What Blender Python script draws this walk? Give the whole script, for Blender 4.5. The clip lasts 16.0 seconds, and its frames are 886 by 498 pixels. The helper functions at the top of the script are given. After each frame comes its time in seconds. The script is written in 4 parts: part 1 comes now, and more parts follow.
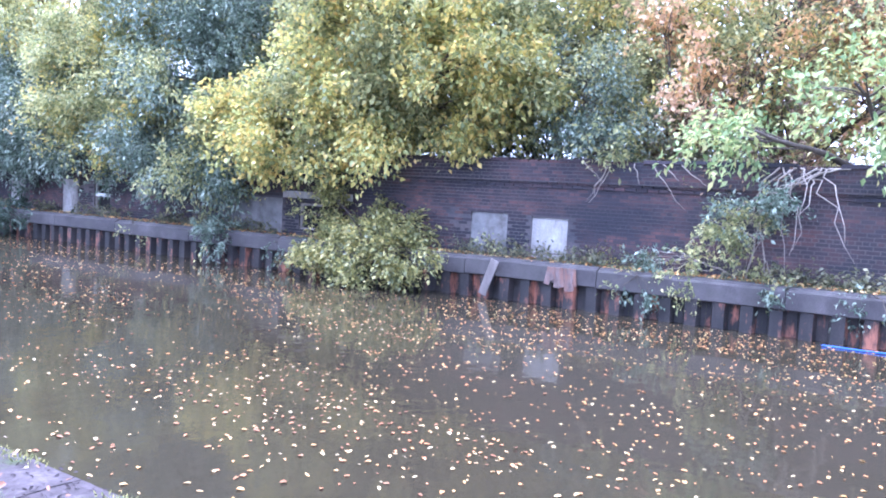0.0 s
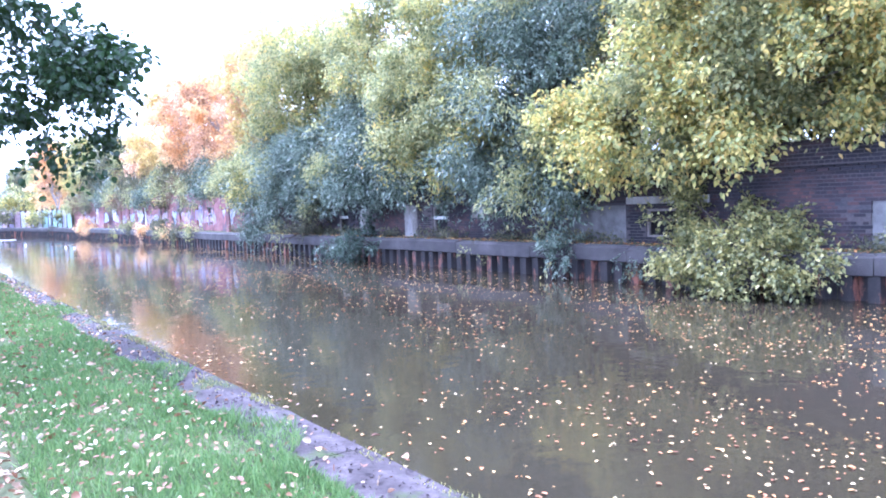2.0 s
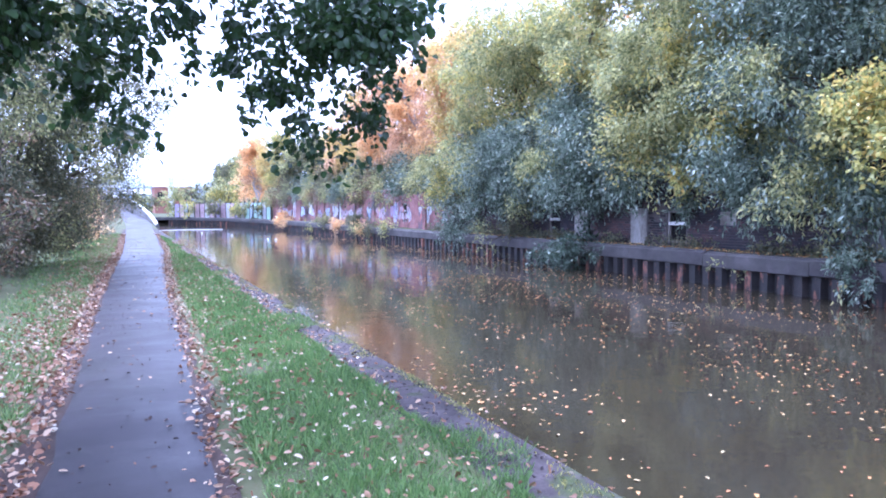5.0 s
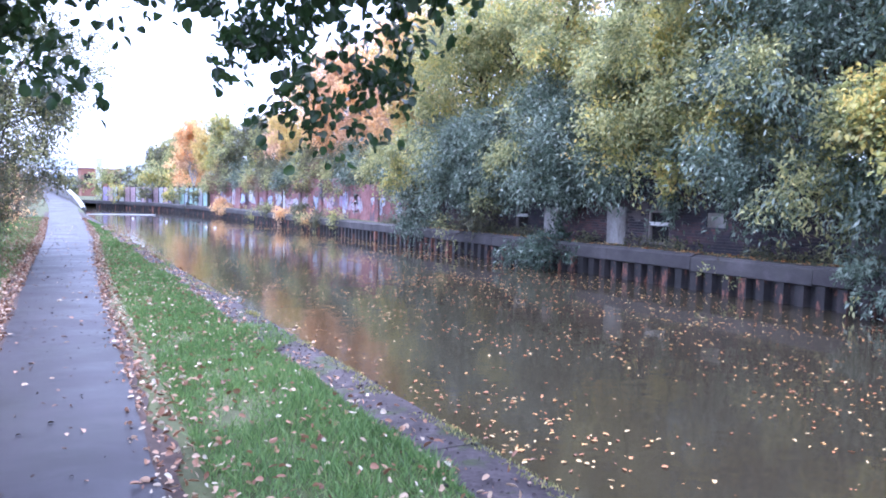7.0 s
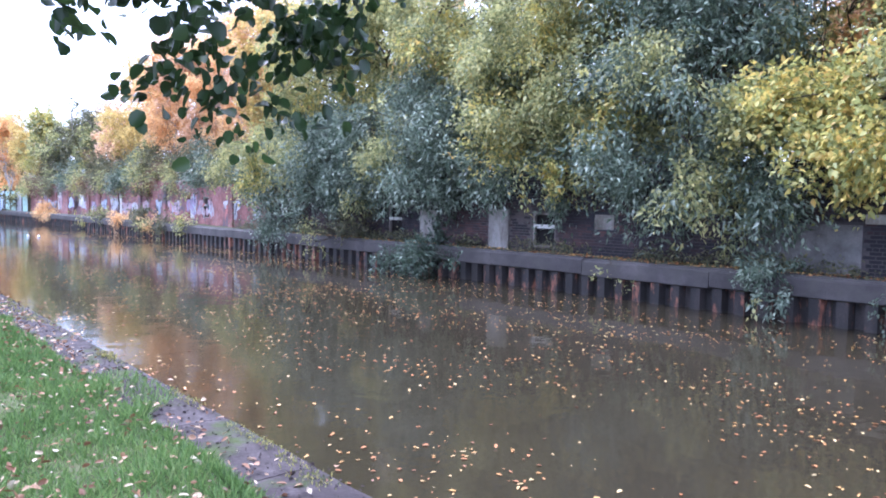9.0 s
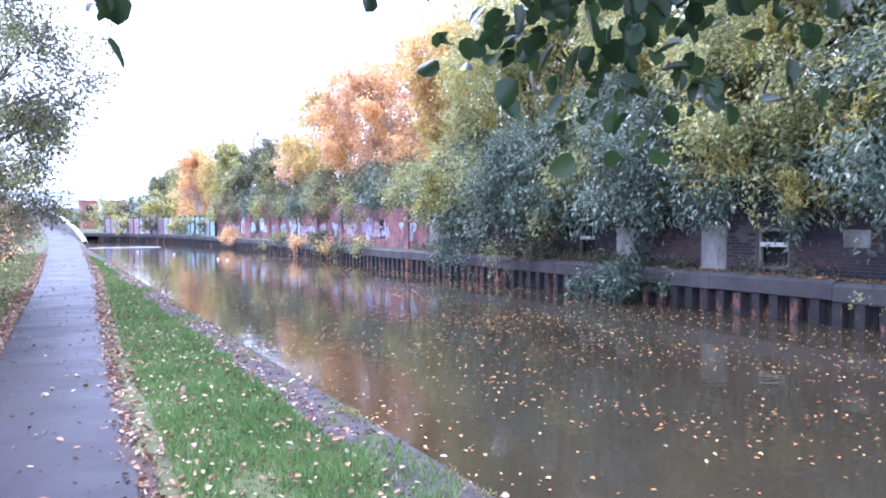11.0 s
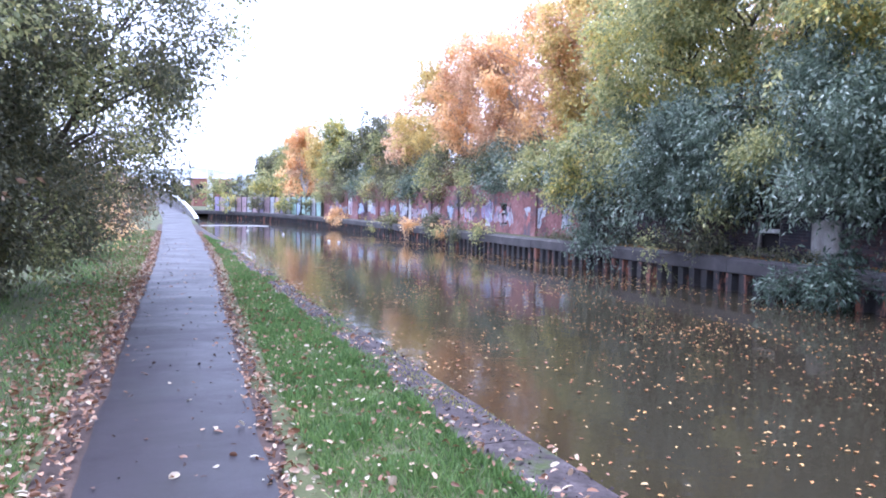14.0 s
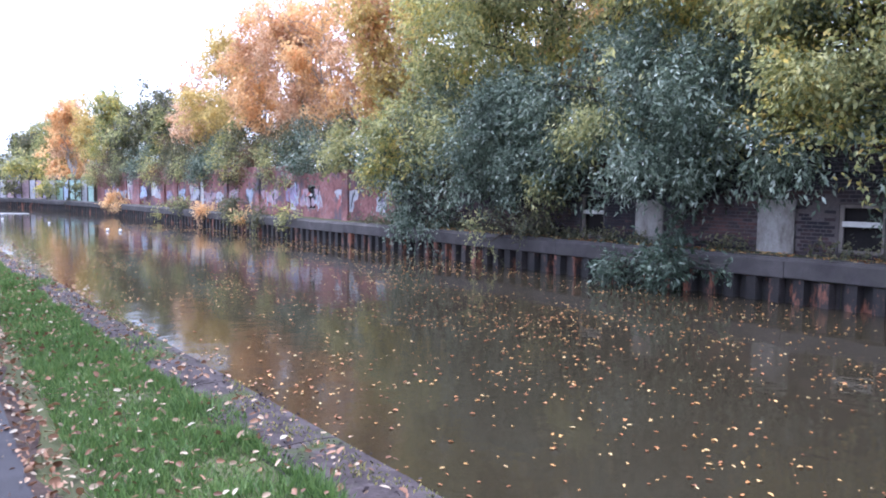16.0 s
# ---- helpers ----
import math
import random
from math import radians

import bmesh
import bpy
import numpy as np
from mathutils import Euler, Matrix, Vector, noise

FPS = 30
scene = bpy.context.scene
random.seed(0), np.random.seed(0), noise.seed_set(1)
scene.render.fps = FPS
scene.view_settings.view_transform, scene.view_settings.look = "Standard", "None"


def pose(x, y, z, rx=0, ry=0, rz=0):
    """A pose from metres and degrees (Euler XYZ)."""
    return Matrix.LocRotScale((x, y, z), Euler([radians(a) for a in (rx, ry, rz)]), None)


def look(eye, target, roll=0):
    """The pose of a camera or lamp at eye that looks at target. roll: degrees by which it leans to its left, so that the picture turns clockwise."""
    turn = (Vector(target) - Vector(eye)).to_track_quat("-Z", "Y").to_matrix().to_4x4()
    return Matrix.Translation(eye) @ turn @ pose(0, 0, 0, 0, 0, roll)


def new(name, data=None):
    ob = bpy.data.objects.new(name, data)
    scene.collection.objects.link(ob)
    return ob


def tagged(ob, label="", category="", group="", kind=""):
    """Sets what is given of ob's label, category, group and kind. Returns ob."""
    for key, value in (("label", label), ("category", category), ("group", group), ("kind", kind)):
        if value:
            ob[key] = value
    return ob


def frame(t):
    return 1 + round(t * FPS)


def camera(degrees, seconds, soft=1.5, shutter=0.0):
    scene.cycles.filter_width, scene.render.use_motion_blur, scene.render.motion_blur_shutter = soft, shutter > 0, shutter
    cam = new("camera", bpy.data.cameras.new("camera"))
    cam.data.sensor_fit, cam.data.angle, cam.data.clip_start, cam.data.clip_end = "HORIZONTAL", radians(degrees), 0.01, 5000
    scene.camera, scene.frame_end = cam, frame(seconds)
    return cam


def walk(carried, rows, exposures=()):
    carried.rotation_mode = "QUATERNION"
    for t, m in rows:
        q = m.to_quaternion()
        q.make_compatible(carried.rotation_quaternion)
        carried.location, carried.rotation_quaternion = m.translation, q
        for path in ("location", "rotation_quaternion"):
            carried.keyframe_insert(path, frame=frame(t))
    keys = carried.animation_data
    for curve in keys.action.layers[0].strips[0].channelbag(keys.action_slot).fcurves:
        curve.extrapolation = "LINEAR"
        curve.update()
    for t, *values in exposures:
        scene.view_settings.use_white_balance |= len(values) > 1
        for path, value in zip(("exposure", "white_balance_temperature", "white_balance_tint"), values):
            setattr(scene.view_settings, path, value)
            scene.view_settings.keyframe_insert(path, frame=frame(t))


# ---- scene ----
cam = camera(62.1, 16.0, 1.9)
METRES, EYE, TILT, LEAN, TURN = 15.5, 1.47, -4.0, -3.25, -59.0
ROWS = [
    (0.0, 0.0, 0.0, 0.0, 0.0, 0.0, -0.0),
    (0.5, -0.0262, 0.0145, 0.0013, 4.73, -0.18, 1.55),
    (1.0, -0.0514, 0.0321, 0.0052, 11.29, -0.95, 1.42),
    (1.5, -0.0788, 0.0429, 0.0075, 16.51, 0.52, 1.24),
    (2.0, -0.1041, 0.0579, 0.0092, 22.28, 1.28, 3.51),
    (2.5, -0.1316, 0.0706, 0.013, 28.77, 2.15, -1.18),
    (3.0, -0.1592, 0.0867, 0.0157, 30.58, 1.76, 1.67),
    (3.5, -0.1868, 0.104, 0.0203, 36.04, 1.47, 1.07),
    (6.0, -0.3232, 0.1763, 0.0324, 32.34, 2.59, -0.19),
    (6.5, -0.3495, 0.1943, 0.0341, 29.72, 2.5, -0.04),
    (7.0, -0.3783, 0.2127, 0.0372, 30.28, 1.19, -0.56),
    (7.5, -0.4031, 0.2275, 0.0404, 27.96, 1.74, 0.77),
    (8.0, -0.4209, 0.2487, 0.0428, 15.23, 1.05, 0.98),
    (10.5, -0.5475, 0.334, 0.0561, 28.2, 2.68, 0.72),
    (11.0, -0.5743, 0.3468, 0.0588, 30.52, 2.94, 1.06),
    (11.5, -0.6033, 0.3638, 0.0611, 34.05, 1.94, 1.39),
    (12.0, -0.6346, 0.3744, 0.0636, 37.61, 2.3, -1.14),
    (12.5, -0.6618, 0.392, 0.0652, 37.87, 2.61, 0.61),
    (13.0, -0.6895, 0.4077, 0.0688, 39.49, 1.93, -2.01),
    (13.5, -0.7166, 0.4249, 0.071, 36.82, 1.88, 0.37),
    (14.0, -0.745, 0.4415, 0.0747, 37.62, 1.73, -0.92),
    (14.5, -0.7739, 0.4557, 0.0775, 37.42, 1.57, 1.28),
    (15.0, -0.8002, 0.4747, 0.0809, 38.09, 1.77, -0.54),
    (15.5, -0.8242, 0.4905, 0.0831, 30.11, 1.38, -0.28),
    (16.0, -0.8461, 0.512, 0.0843, 21.57, 0.38, 0.87),
]
walk(cam, [(t, pose(0, 0, EYE, TILT, LEAN, TURN) @ pose(METRES * x, METRES * y, METRES * z, 90 + pitch, roll, yaw)) for t, x, y, z, yaw, pitch, roll in ROWS],
     [(0.0, 2.0, 4660, 26), (1.5, 2.02, 4620, 26), (2.5, 1.68, 4550, 27), (3.5, 1.32, 4530, 28), (7.0, 1.26, 4800, 26), (7.6, 1.15, 4850, 25), (8.2, 1.1, 5000, 22), (10.5, 1.45, 4900, 24), (11.0, 1.3, 4880, 25), (12.5, 1.1, 4920, 24), (14.5, 0.96, 5020, 23), (16.0, 0.86, 5170, 21)])

# world and light: thin bright overcast
world = bpy.data.worlds.new("world")
scene.world = world
world.use_nodes = True
wn = world.node_tree
sky = wn.nodes.new("ShaderNodeTexSky")
sky.sky_type = "NISHITA"
sky.sun_disc = False
sky.sun_elevation, sky.sun_rotation = radians(59), radians(346)
sky.air_density, sky.dust_density, sky.ozone_density = 1.0, 4.0, 1.0
veil = wn.nodes.new("ShaderNodeMixRGB")
veil.inputs[0].default_value = 0.8
veil.inputs[2].default_value = (11.0, 11.2, 12.0, 1)
wn.links.new(sky.outputs[0], veil.inputs[1])
wn.links.new(veil.outputs[0], wn.nodes["Background"].inputs[0])
wn.nodes["Background"].inputs[1].default_value = 0.13
sun = new("sun", bpy.data.lights.new("sun", "SUN"))
sun.data.energy, sun.data.angle, sun.data.color = 3.0, radians(30), (1.0, 0.95, 0.88)
sun.matrix_world = look((-3.5, 14, 24), (0, 0, 0))

WATER, BANK, RAISED = -0.58, 0.3, 2.1


# ---- materials ----
def ramp_of(nt, stops):
    r = nt.nodes.new("ShaderNodeValToRGB")
    r.color_ramp.elements[0].position, r.color_ramp.elements[0].color = stops[0][0], (*stops[0][1], 1)
    r.color_ramp.elements[1].position, r.color_ramp.elements[1].color = stops[-1][0], (*stops[-1][1], 1)
    for p, c in stops[1:-1]:
        e = r.color_ramp.elements.new(p)
        e.color = (*c, 1)
    return r


def noise_of(nt, scale, detail=4, stretch=None, rough=0.6):
    n = nt.nodes.new("ShaderNodeTexNoise")
    n.inputs["Scale"].default_value, n.inputs["Detail"].default_value, n.inputs["Roughness"].default_value = scale, detail, rough
    g = nt.nodes.new("ShaderNodeNewGeometry")
    if stretch:
        m = nt.nodes.new("ShaderNodeMapping")
        m.inputs["Scale"].default_value = stretch
        nt.links.new(g.outputs["Position"], m.inputs["Vector"])
        nt.links.new(m.outputs[0], n.inputs["Vector"])
    else:
        nt.links.new(g.outputs["Position"], n.inputs["Vector"])
    return n


def surface(name, stops, scale=2.0, fine=40.0, rough=0.85, bump=0.3, stain=None, stain_scale=0.7, stretch=None, island=0.0, stain_at=(0.45, 0.65)):
    """Noise-coloured surface at two scales with relief; stain: a second colour laid on in patches."""
    mat = bpy.data.materials.new(name)
    mat.use_nodes = True
    nt = mat.node_tree
    b = nt.nodes["Principled BSDF"]
    big, small = noise_of(nt, scale, 5, stretch), noise_of(nt, fine, 3)
    add = nt.nodes.new("ShaderNodeMath")
    add.operation = "MULTIPLY_ADD"
    nt.links.new(small.outputs[0], add.inputs[0])
    add.inputs[1].default_value = 0.45
    off = nt.nodes.new("ShaderNodeMath")
    off.operation = "MULTIPLY_ADD"
    off.inputs[1].default_value, off.inputs[2].default_value = 0.9, -0.17
    nt.links.new(big.outputs[0], off.inputs[0])
    nt.links.new(off.outputs[0], add.inputs[2])
    fac = add.outputs[0]
    if island:
        g = nt.nodes.new("ShaderNodeNewGeometry")
        o = nt.nodes.new("ShaderNodeObjectInfo")
        two = nt.nodes.new("ShaderNodeMath")
        two.operation = "ADD"
        nt.links.new(g.outputs["Random Per Island"], two.inputs[0])
        nt.links.new(o.outputs["Random"], two.inputs[1])
        fr = nt.nodes.new("ShaderNodeMath")
        fr.operation = "FRACT"
        nt.links.new(two.outputs[0], fr.inputs[0])
        mx = nt.nodes.new("ShaderNodeMix")
        mx.inputs[0].default_value = island
        nt.links.new(fac, mx.inputs[2])
        nt.links.new(fr.outputs[0], mx.inputs[3])
        fac = mx.outputs[0]
    r = ramp_of(nt, stops)
    nt.links.new(fac, r.inputs[0])
    col = r.outputs[0]
    if stain:
        s = noise_of(nt, stain_scale, 6, stretch, 0.7)
        sr = ramp_of(nt, [(stain_at[0], (0, 0, 0)), (stain_at[1], (1, 1, 1))])
        nt.links.new(s.outputs[0], sr.inputs[0])
        mc = nt.nodes.new("ShaderNodeMixRGB")
        nt.links.new(sr.outputs[0], mc.inputs[0])
        nt.links.new(col, mc.inputs[1])
        mc.inputs[2].default_value = (*stain, 1)
        col = mc.outputs[0]
    nt.links.new(col, b.inputs["Base Color"])
    b.inputs["Roughness"].default_value = rough
    if bump:
        bp = nt.nodes.new("ShaderNodeBump")
        bp.inputs["Strength"].default_value, bp.inputs["Distance"].default_value = bump, 0.02
        nt.links.new(add.outputs[0], bp.inputs["Height"])
        nt.links.new(bp.outputs[0], b.inputs["Normal"])
    return mat


def leaf_material(name, stops, through_light=0.35, rough=0.5, patch=0.35):
    """Leaves: each its own tone, with drifts of tone through the crown, letting some light through."""
    mat = bpy.data.materials.new(name)
    mat.use_nodes = True
    nt = mat.node_tree
    b, out = nt.nodes["Principled BSDF"], nt.nodes["Material Output"]
    g = nt.nodes.new("ShaderNodeNewGeometry")
    n = noise_of(nt, 0.9, 3)
    mx = nt.nodes.new("ShaderNodeMix")
    mx.inputs[0].default_value = patch
    nt.links.new(g.outputs["Random Per Island"], mx.inputs[2])
    nt.links.new(n.outputs[0], mx.inputs[3])
    r = ramp_of(nt, stops)
    nt.links.new(mx.outputs[0], r.inputs[0])
    nt.links.new(r.outputs[0], b.inputs["Base Color"])
    b.inputs["Roughness"].default_value = rough
    t = nt.nodes.new("ShaderNodeBsdfTranslucent")
    nt.links.new(r.outputs[0], t.inputs[0])
    ms = nt.nodes.new("ShaderNodeMixShader")
    ms.inputs[0].default_value = through_light
    nt.links.new(b.outputs[0], ms.inputs[1])
    nt.links.new(t.outputs[0], ms.inputs[2])
    nt.links.new(ms.outputs[0], out.inputs[0])
    return mat


GROUND = surface("soil", [(0.2, (0.05, 0.045, 0.025)), (0.55, (0.09, 0.10, 0.035)), (0.85, (0.13, 0.10, 0.06))], 1.6, 60, 0.95, 0.6)
LITTER = surface("leaf_mould", [(0.2, (0.026, 0.016, 0.012)), (0.5, (0.055, 0.032, 0.025)), (0.85, (0.11, 0.068, 0.05))], 3, 45, 0.9, 0.7)
ASPHALT = surface("wet_asphalt", [(0.2, (0.019, 0.015, 0.019)), (0.5, (0.026, 0.021, 0.027)), (0.85, (0.038, 0.031, 0.039))], 1.3, 120, 0.46, 0.2,
                  stain=(0.024, 0.021, 0.023), stain_scale=1.1, stretch=(1.0, 0.5, 1.0))
asn = ASPHALT.node_tree
asn.nodes["Principled BSDF"].inputs["Specular IOR Level"].default_value = 0.15
wet = noise_of(asn, 1.2, 5, (0.7, 1.3, 1.0), 0.6)
wet_r = ramp_of(asn, [(0.36, (0.38, 0.38, 0.38)), (0.6, (0.50, 0.50, 0.50))])
asn.links.new(wet.outputs[0], wet_r.inputs[0])
asn.links.new(wet_r.outputs[0], asn.nodes["Principled BSDF"].inputs["Roughness"])
STONE = surface("coping_stone", [(0.25, (0.024, 0.017, 0.017)), (0.5, (0.055, 0.041, 0.042)), (0.75, (0.12, 0.097, 0.099))], 5.5, 30, 0.95, 1.0,
                stain=(0.05, 0.065, 0.015), stain_scale=1.6, stain_at=(0.54, 0.63))
BEAM = surface("old_concrete", [(0.2, (0.024, 0.02, 0.021)), (0.5, (0.058, 0.051, 0.052)), (0.85, (0.14, 0.125, 0.124))], 1.5, 45, 0.85, 0.35,
               stain=(0.07, 0.065, 0.06), stain_scale=2.0)
STEEL = surface("rusty_steel", [(0.25, (0.010, 0.009, 0.009)), (0.5, (0.020, 0.018, 0.018)), (0.8, (0.060, 0.045, 0.042))], 3, 35, 0.7, 0.4,
                stain=(0.30, 0.12, 0.07), stain_scale=2.4, stretch=(1, 1, 0.35), stain_at=(0.54, 0.64))
BRICK = surface("sooty_brick", [(0.15, (0.030, 0.026, 0.032)), (0.4, (0.055, 0.042, 0.048)), (0.65, (0.11, 0.058, 0.055)), (0.9, (0.19, 0.095, 0.08))], 1.2, 40, 0.9, 0.4,
                stain=(0.024, 0.023, 0.030), stain_scale=0.55, island=0.4, stretch=(1, 0.5, 1.6), stain_at=(0.40, 0.56))
MORTAR = surface("lime_mortar", [(0.2, (0.045, 0.040, 0.040)), (0.5, (0.105, 0.088, 0.084)), (0.85, (0.23, 0.20, 0.185))], 1.0, 30, 0.95, 0.4,
                 stain=(0.04, 0.04, 0.05), stain_scale=0.5, stretch=(1, 0.5, 1.6), stain_at=(0.42, 0.58))
FARBRICK = surface("weathered_far_brick", [(0.25, (0.07, 0.05, 0.055)), (0.42, (0.20, 0.09, 0.085)), (0.58, (0.34, 0.16, 0.15)), (0.72, (0.40, 0.27, 0.27)), (0.9, (0.46, 0.38, 0.40))], 0.9, 9, 0.9, 0.3,
                   stain=(0.13, 0.11, 0.13), stain_scale=0.8, stretch=(1, 1, 0.9), stain_at=(0.5, 0.6))
SPRAY = [surface(f"{n}_spray_paint", [(0.3, tuple(0.55 * v for v in c)), (0.55, c), (0.85, tuple(min(0.85, 1.15 * v) for v in c))], 3.0, 12, 0.7, 0.05)
         for n, c in (("white", (0.50, 0.50, 0.54)), ("pale_blue", (0.42, 0.50, 0.62)), ("violet", (0.34, 0.28, 0.42)), ("mint", (0.38, 0.54, 0.48)), ("pink", (0.48, 0.34, 0.38)), ("red", (0.46, 0.16, 0.14)), ("black", (0.05, 0.05, 0.06)))]
FENDER = surface("rusty_torn_wood", [(0.2, (0.06, 0.045, 0.04)), (0.5, (0.15, 0.11, 0.10)), (0.85, (0.30, 0.24, 0.22))], 7, 60, 0.9, 0.5, stain=(0.24, 0.11, 0.07), stain_scale=4.0, stretch=(1, 1, 0.3))
RENDERED = surface("pale_render", [(0.2, (0.17, 0.16, 0.15)), (0.5, (0.36, 0.34, 0.32)), (0.85, (0.56, 0.54, 0.50))], 2.2, 35, 0.9, 0.3,
                   stain=(0.16, 0.14, 0.12), stain_scale=1.7, stretch=(1, 1, 0.5))
GREYREND = surface("grey_render", [(0.2, (0.10, 0.10, 0.10)), (0.5, (0.19, 0.185, 0.18)), (0.85, (0.30, 0.28, 0.27))], 2.0, 35, 0.9, 0.3,
                   stain=(0.09, 0.08, 0.07), stain_scale=1.4)
# near-black colour that paints the shade inside openings and windows
INSIDE_SHADE = surface("painted_inside_shade", [(0.2, (0.012, 0.011, 0.012)), (0.85, (0.035, 0.03, 0.03))], 2, 20, 0.95, 0)
WHITEPAINT = surface("weathered_white_paint", [(0.2, (0.45, 0.44, 0.43)), (0.5, (0.68, 0.67, 0.65)), (0.85, (0.8, 0.8, 0.78))], 3, 40, 0.6, 0.1,
                     stain=(0.3, 0.27, 0.24), stain_scale=2.5, stain_at=(0.58, 0.75))
TIMBER = surface("grey_timber", [(0.2, (0.12, 0.10, 0.09)), (0.5, (0.24, 0.21, 0.19)), (0.85, (0.38, 0.34, 0.31))], 5, 60, 0.85, 0.4, stretch=(1, 1, 0.2))
BARK = surface("bark", [(0.2, (0.035, 0.028, 0.022)), (0.5, (0.08, 0.065, 0.05)), (0.85, (0.15, 0.12, 0.10))], 8, 50, 0.95, 0.6)
PALEBARK = surface("birch_bark", [(0.2, (0.12, 0.10, 0.09)), (0.5, (0.42, 0.38, 0.35)), (0.85, (0.62, 0.58, 0.54))], 6, 40, 0.85, 0.3, stretch=(1, 1, 3))
REDBRICK = surface("far_red_brick", [(0.2, (0.28, 0.12, 0.09)), (0.85, (0.42, 0.21, 0.16))], 1, 6, 0.9, 0)
BLUESHEET = surface("blue_sheet", [(0.2, (0.16, 0.22, 0.30)), (0.85, (0.27, 0.35, 0.45))], 0.8, 5, 0.6, 0)
ROOFGREY = surface("roof_grey", [(0.2, (0.3, 0.3, 0.33)), (0.85, (0.5, 0.5, 0.53))], 0.6, 5, 0.7, 0)
# woodland colour greyed and lightened to paint in the distance haze
RIDGE = surface("haze_pale_wood", [(0.2, (0.20, 0.23, 0.24)), (0.5, (0.30, 0.33, 0.34)), (0.85, (0.40, 0.41, 0.40))], 0.15, 1.5, 0.95, 0)
BLUEPLASTIC = surface("blue_plastic", [(0.2, (0.03, 0.12, 0.5)), (0.85, (0.06, 0.2, 0.7))], 5, 30, 0.4, 0)
FEATHER = surface("white_feather", [(0.2, (0.7, 0.7, 0.68)), (0.85, (0.8, 0.8, 0.8))], 9, 50, 0.7, 0)
PALEVINE = surface("dry_vine", [(0.2, (0.18, 0.15, 0.12)), (0.85, (0.42, 0.37, 0.32))], 9, 50, 0.9, 0.2)

LF_YELLOW = leaf_material("yellow_green_leaf", [(0.1, (0.17, 0.20, 0.08)), (0.35, (0.37, 0.39, 0.14)), (0.6, (0.62, 0.55, 0.16)), (0.8, (0.74, 0.57, 0.17)), (0.95, (0.68, 0.38, 0.12))], 0.45, 0.45, 0.3)
LF_LIME = leaf_material("lime_leaf", [(0.1, (0.15, 0.24, 0.09)), (0.5, (0.34, 0.42, 0.17)), (0.8, (0.56, 0.54, 0.22)), (0.95, (0.62, 0.44, 0.16))], 0.45)
LF_BLUE = leaf_material("grey_green_leaf", [(0.1, (0.05, 0.08, 0.05)), (0.45, (0.14, 0.185, 0.13)), (0.75, (0.28, 0.335, 0.25)), (0.95, (0.52, 0.57, 0.50))], 0.32, 0.35, 0.3)
LF_OLIVE = leaf_material("olive_leaf", [(0.1, (0.14, 0.17, 0.08)), (0.5, (0.37, 0.38, 0.17)), (0.8, (0.58, 0.54, 0.23)), (0.95, (0.68, 0.54, 0.22))], 0.5, 0.5, 0.3)
LF_BUSH = leaf_material("dull_green_leaf", [(0.1, (0.07, 0.09, 0.04)), (0.5, (0.25, 0.25, 0.085)), (0.8, (0.44, 0.39, 0.13)), (0.95, (0.52, 0.42, 0.17))], 0.35, 0.5, 0.3)
LF_GOLD = leaf_material("golden_leaf", [(0.1, (0.50, 0.31, 0.14)), (0.4, (0.80, 0.51, 0.23)), (0.7, (0.92, 0.64, 0.33)), (0.95, (0.88, 0.70, 0.40))], 0.55)
LF_AMBER = leaf_material("amber_leaf", [(0.1, (0.30, 0.24, 0.09)), (0.45, (0.62, 0.48, 0.17)), (0.8, (0.80, 0.62, 0.24)), (0.95, (0.84, 0.70, 0.34))], 0.5)
LF_RUST = leaf_material("rusty_leaf", [(0.1, (0.44, 0.27, 0.15)), (0.5, (0.74, 0.49, 0.29)), (0.9, (0.86, 0.64, 0.42))], 0.5)
LF_DEEP = leaf_material("deep_green_leaf", [(0.1, (0.03, 0.05, 0.03)), (0.5, (0.07, 0.105, 0.07)), (0.8, (0.16, 0.21, 0.15)), (0.95, (0.36, 0.42, 0.36))], 0.25, 0.35, 0.3)
LF_DARK = leaf_material("alder_leaf", [(0.1, (0.02, 0.04, 0.015)), (0.6, (0.035, 0.07, 0.022)), (0.95, (0.06, 0.10, 0.03))], 0.3, 0.35)
LF_HEDGE = leaf_material("hedge_leaf", [(0.1, (0.075, 0.08, 0.05)), (0.5, (0.15, 0.155, 0.085)), (0.9, (0.28, 0.25, 0.13))])
LF_BROWN = leaf_material("brown_leaf", [(0.1, (0.10, 0.06, 0.04)), (0.5, (0.20, 0.13, 0.08)), (0.9, (0.34, 0.24, 0.14))])
LF_GRASS = leaf_material("grass_blade", [(0.1, (0.05, 0.085, 0.025)), (0.4, (0.118, 0.205, 0.055)), (0.7, (0.215, 0.325, 0.10)), (0.86, (0.34, 0.38, 0.15)), (0.97, (0.42, 0.36, 0.22))], 0.3, 0.5, 0.45)
LF_FALLEN = leaf_material("fallen_leaf", [(0.0, (0.08, 0.035, 0.02)), (0.3, (0.22, 0.10, 0.05)), (0.55, (0.38, 0.20, 0.11)), (0.78, (0.48, 0.36, 0.24)), (1.0, (0.58, 0.58, 0.48))], 0.05, 0.6, 0.25)
LF_FLOAT = leaf_material("floating_leaf", [(0.05, (0.20, 0.08, 0.03)), (0.35, (0.46, 0.19, 0.06)), (0.6, (0.60, 0.34, 0.10)), (0.85, (0.58, 0.43, 0.19)), (1.0, (0.60, 0.52, 0.33))], 0.05, 0.6, 0.2)

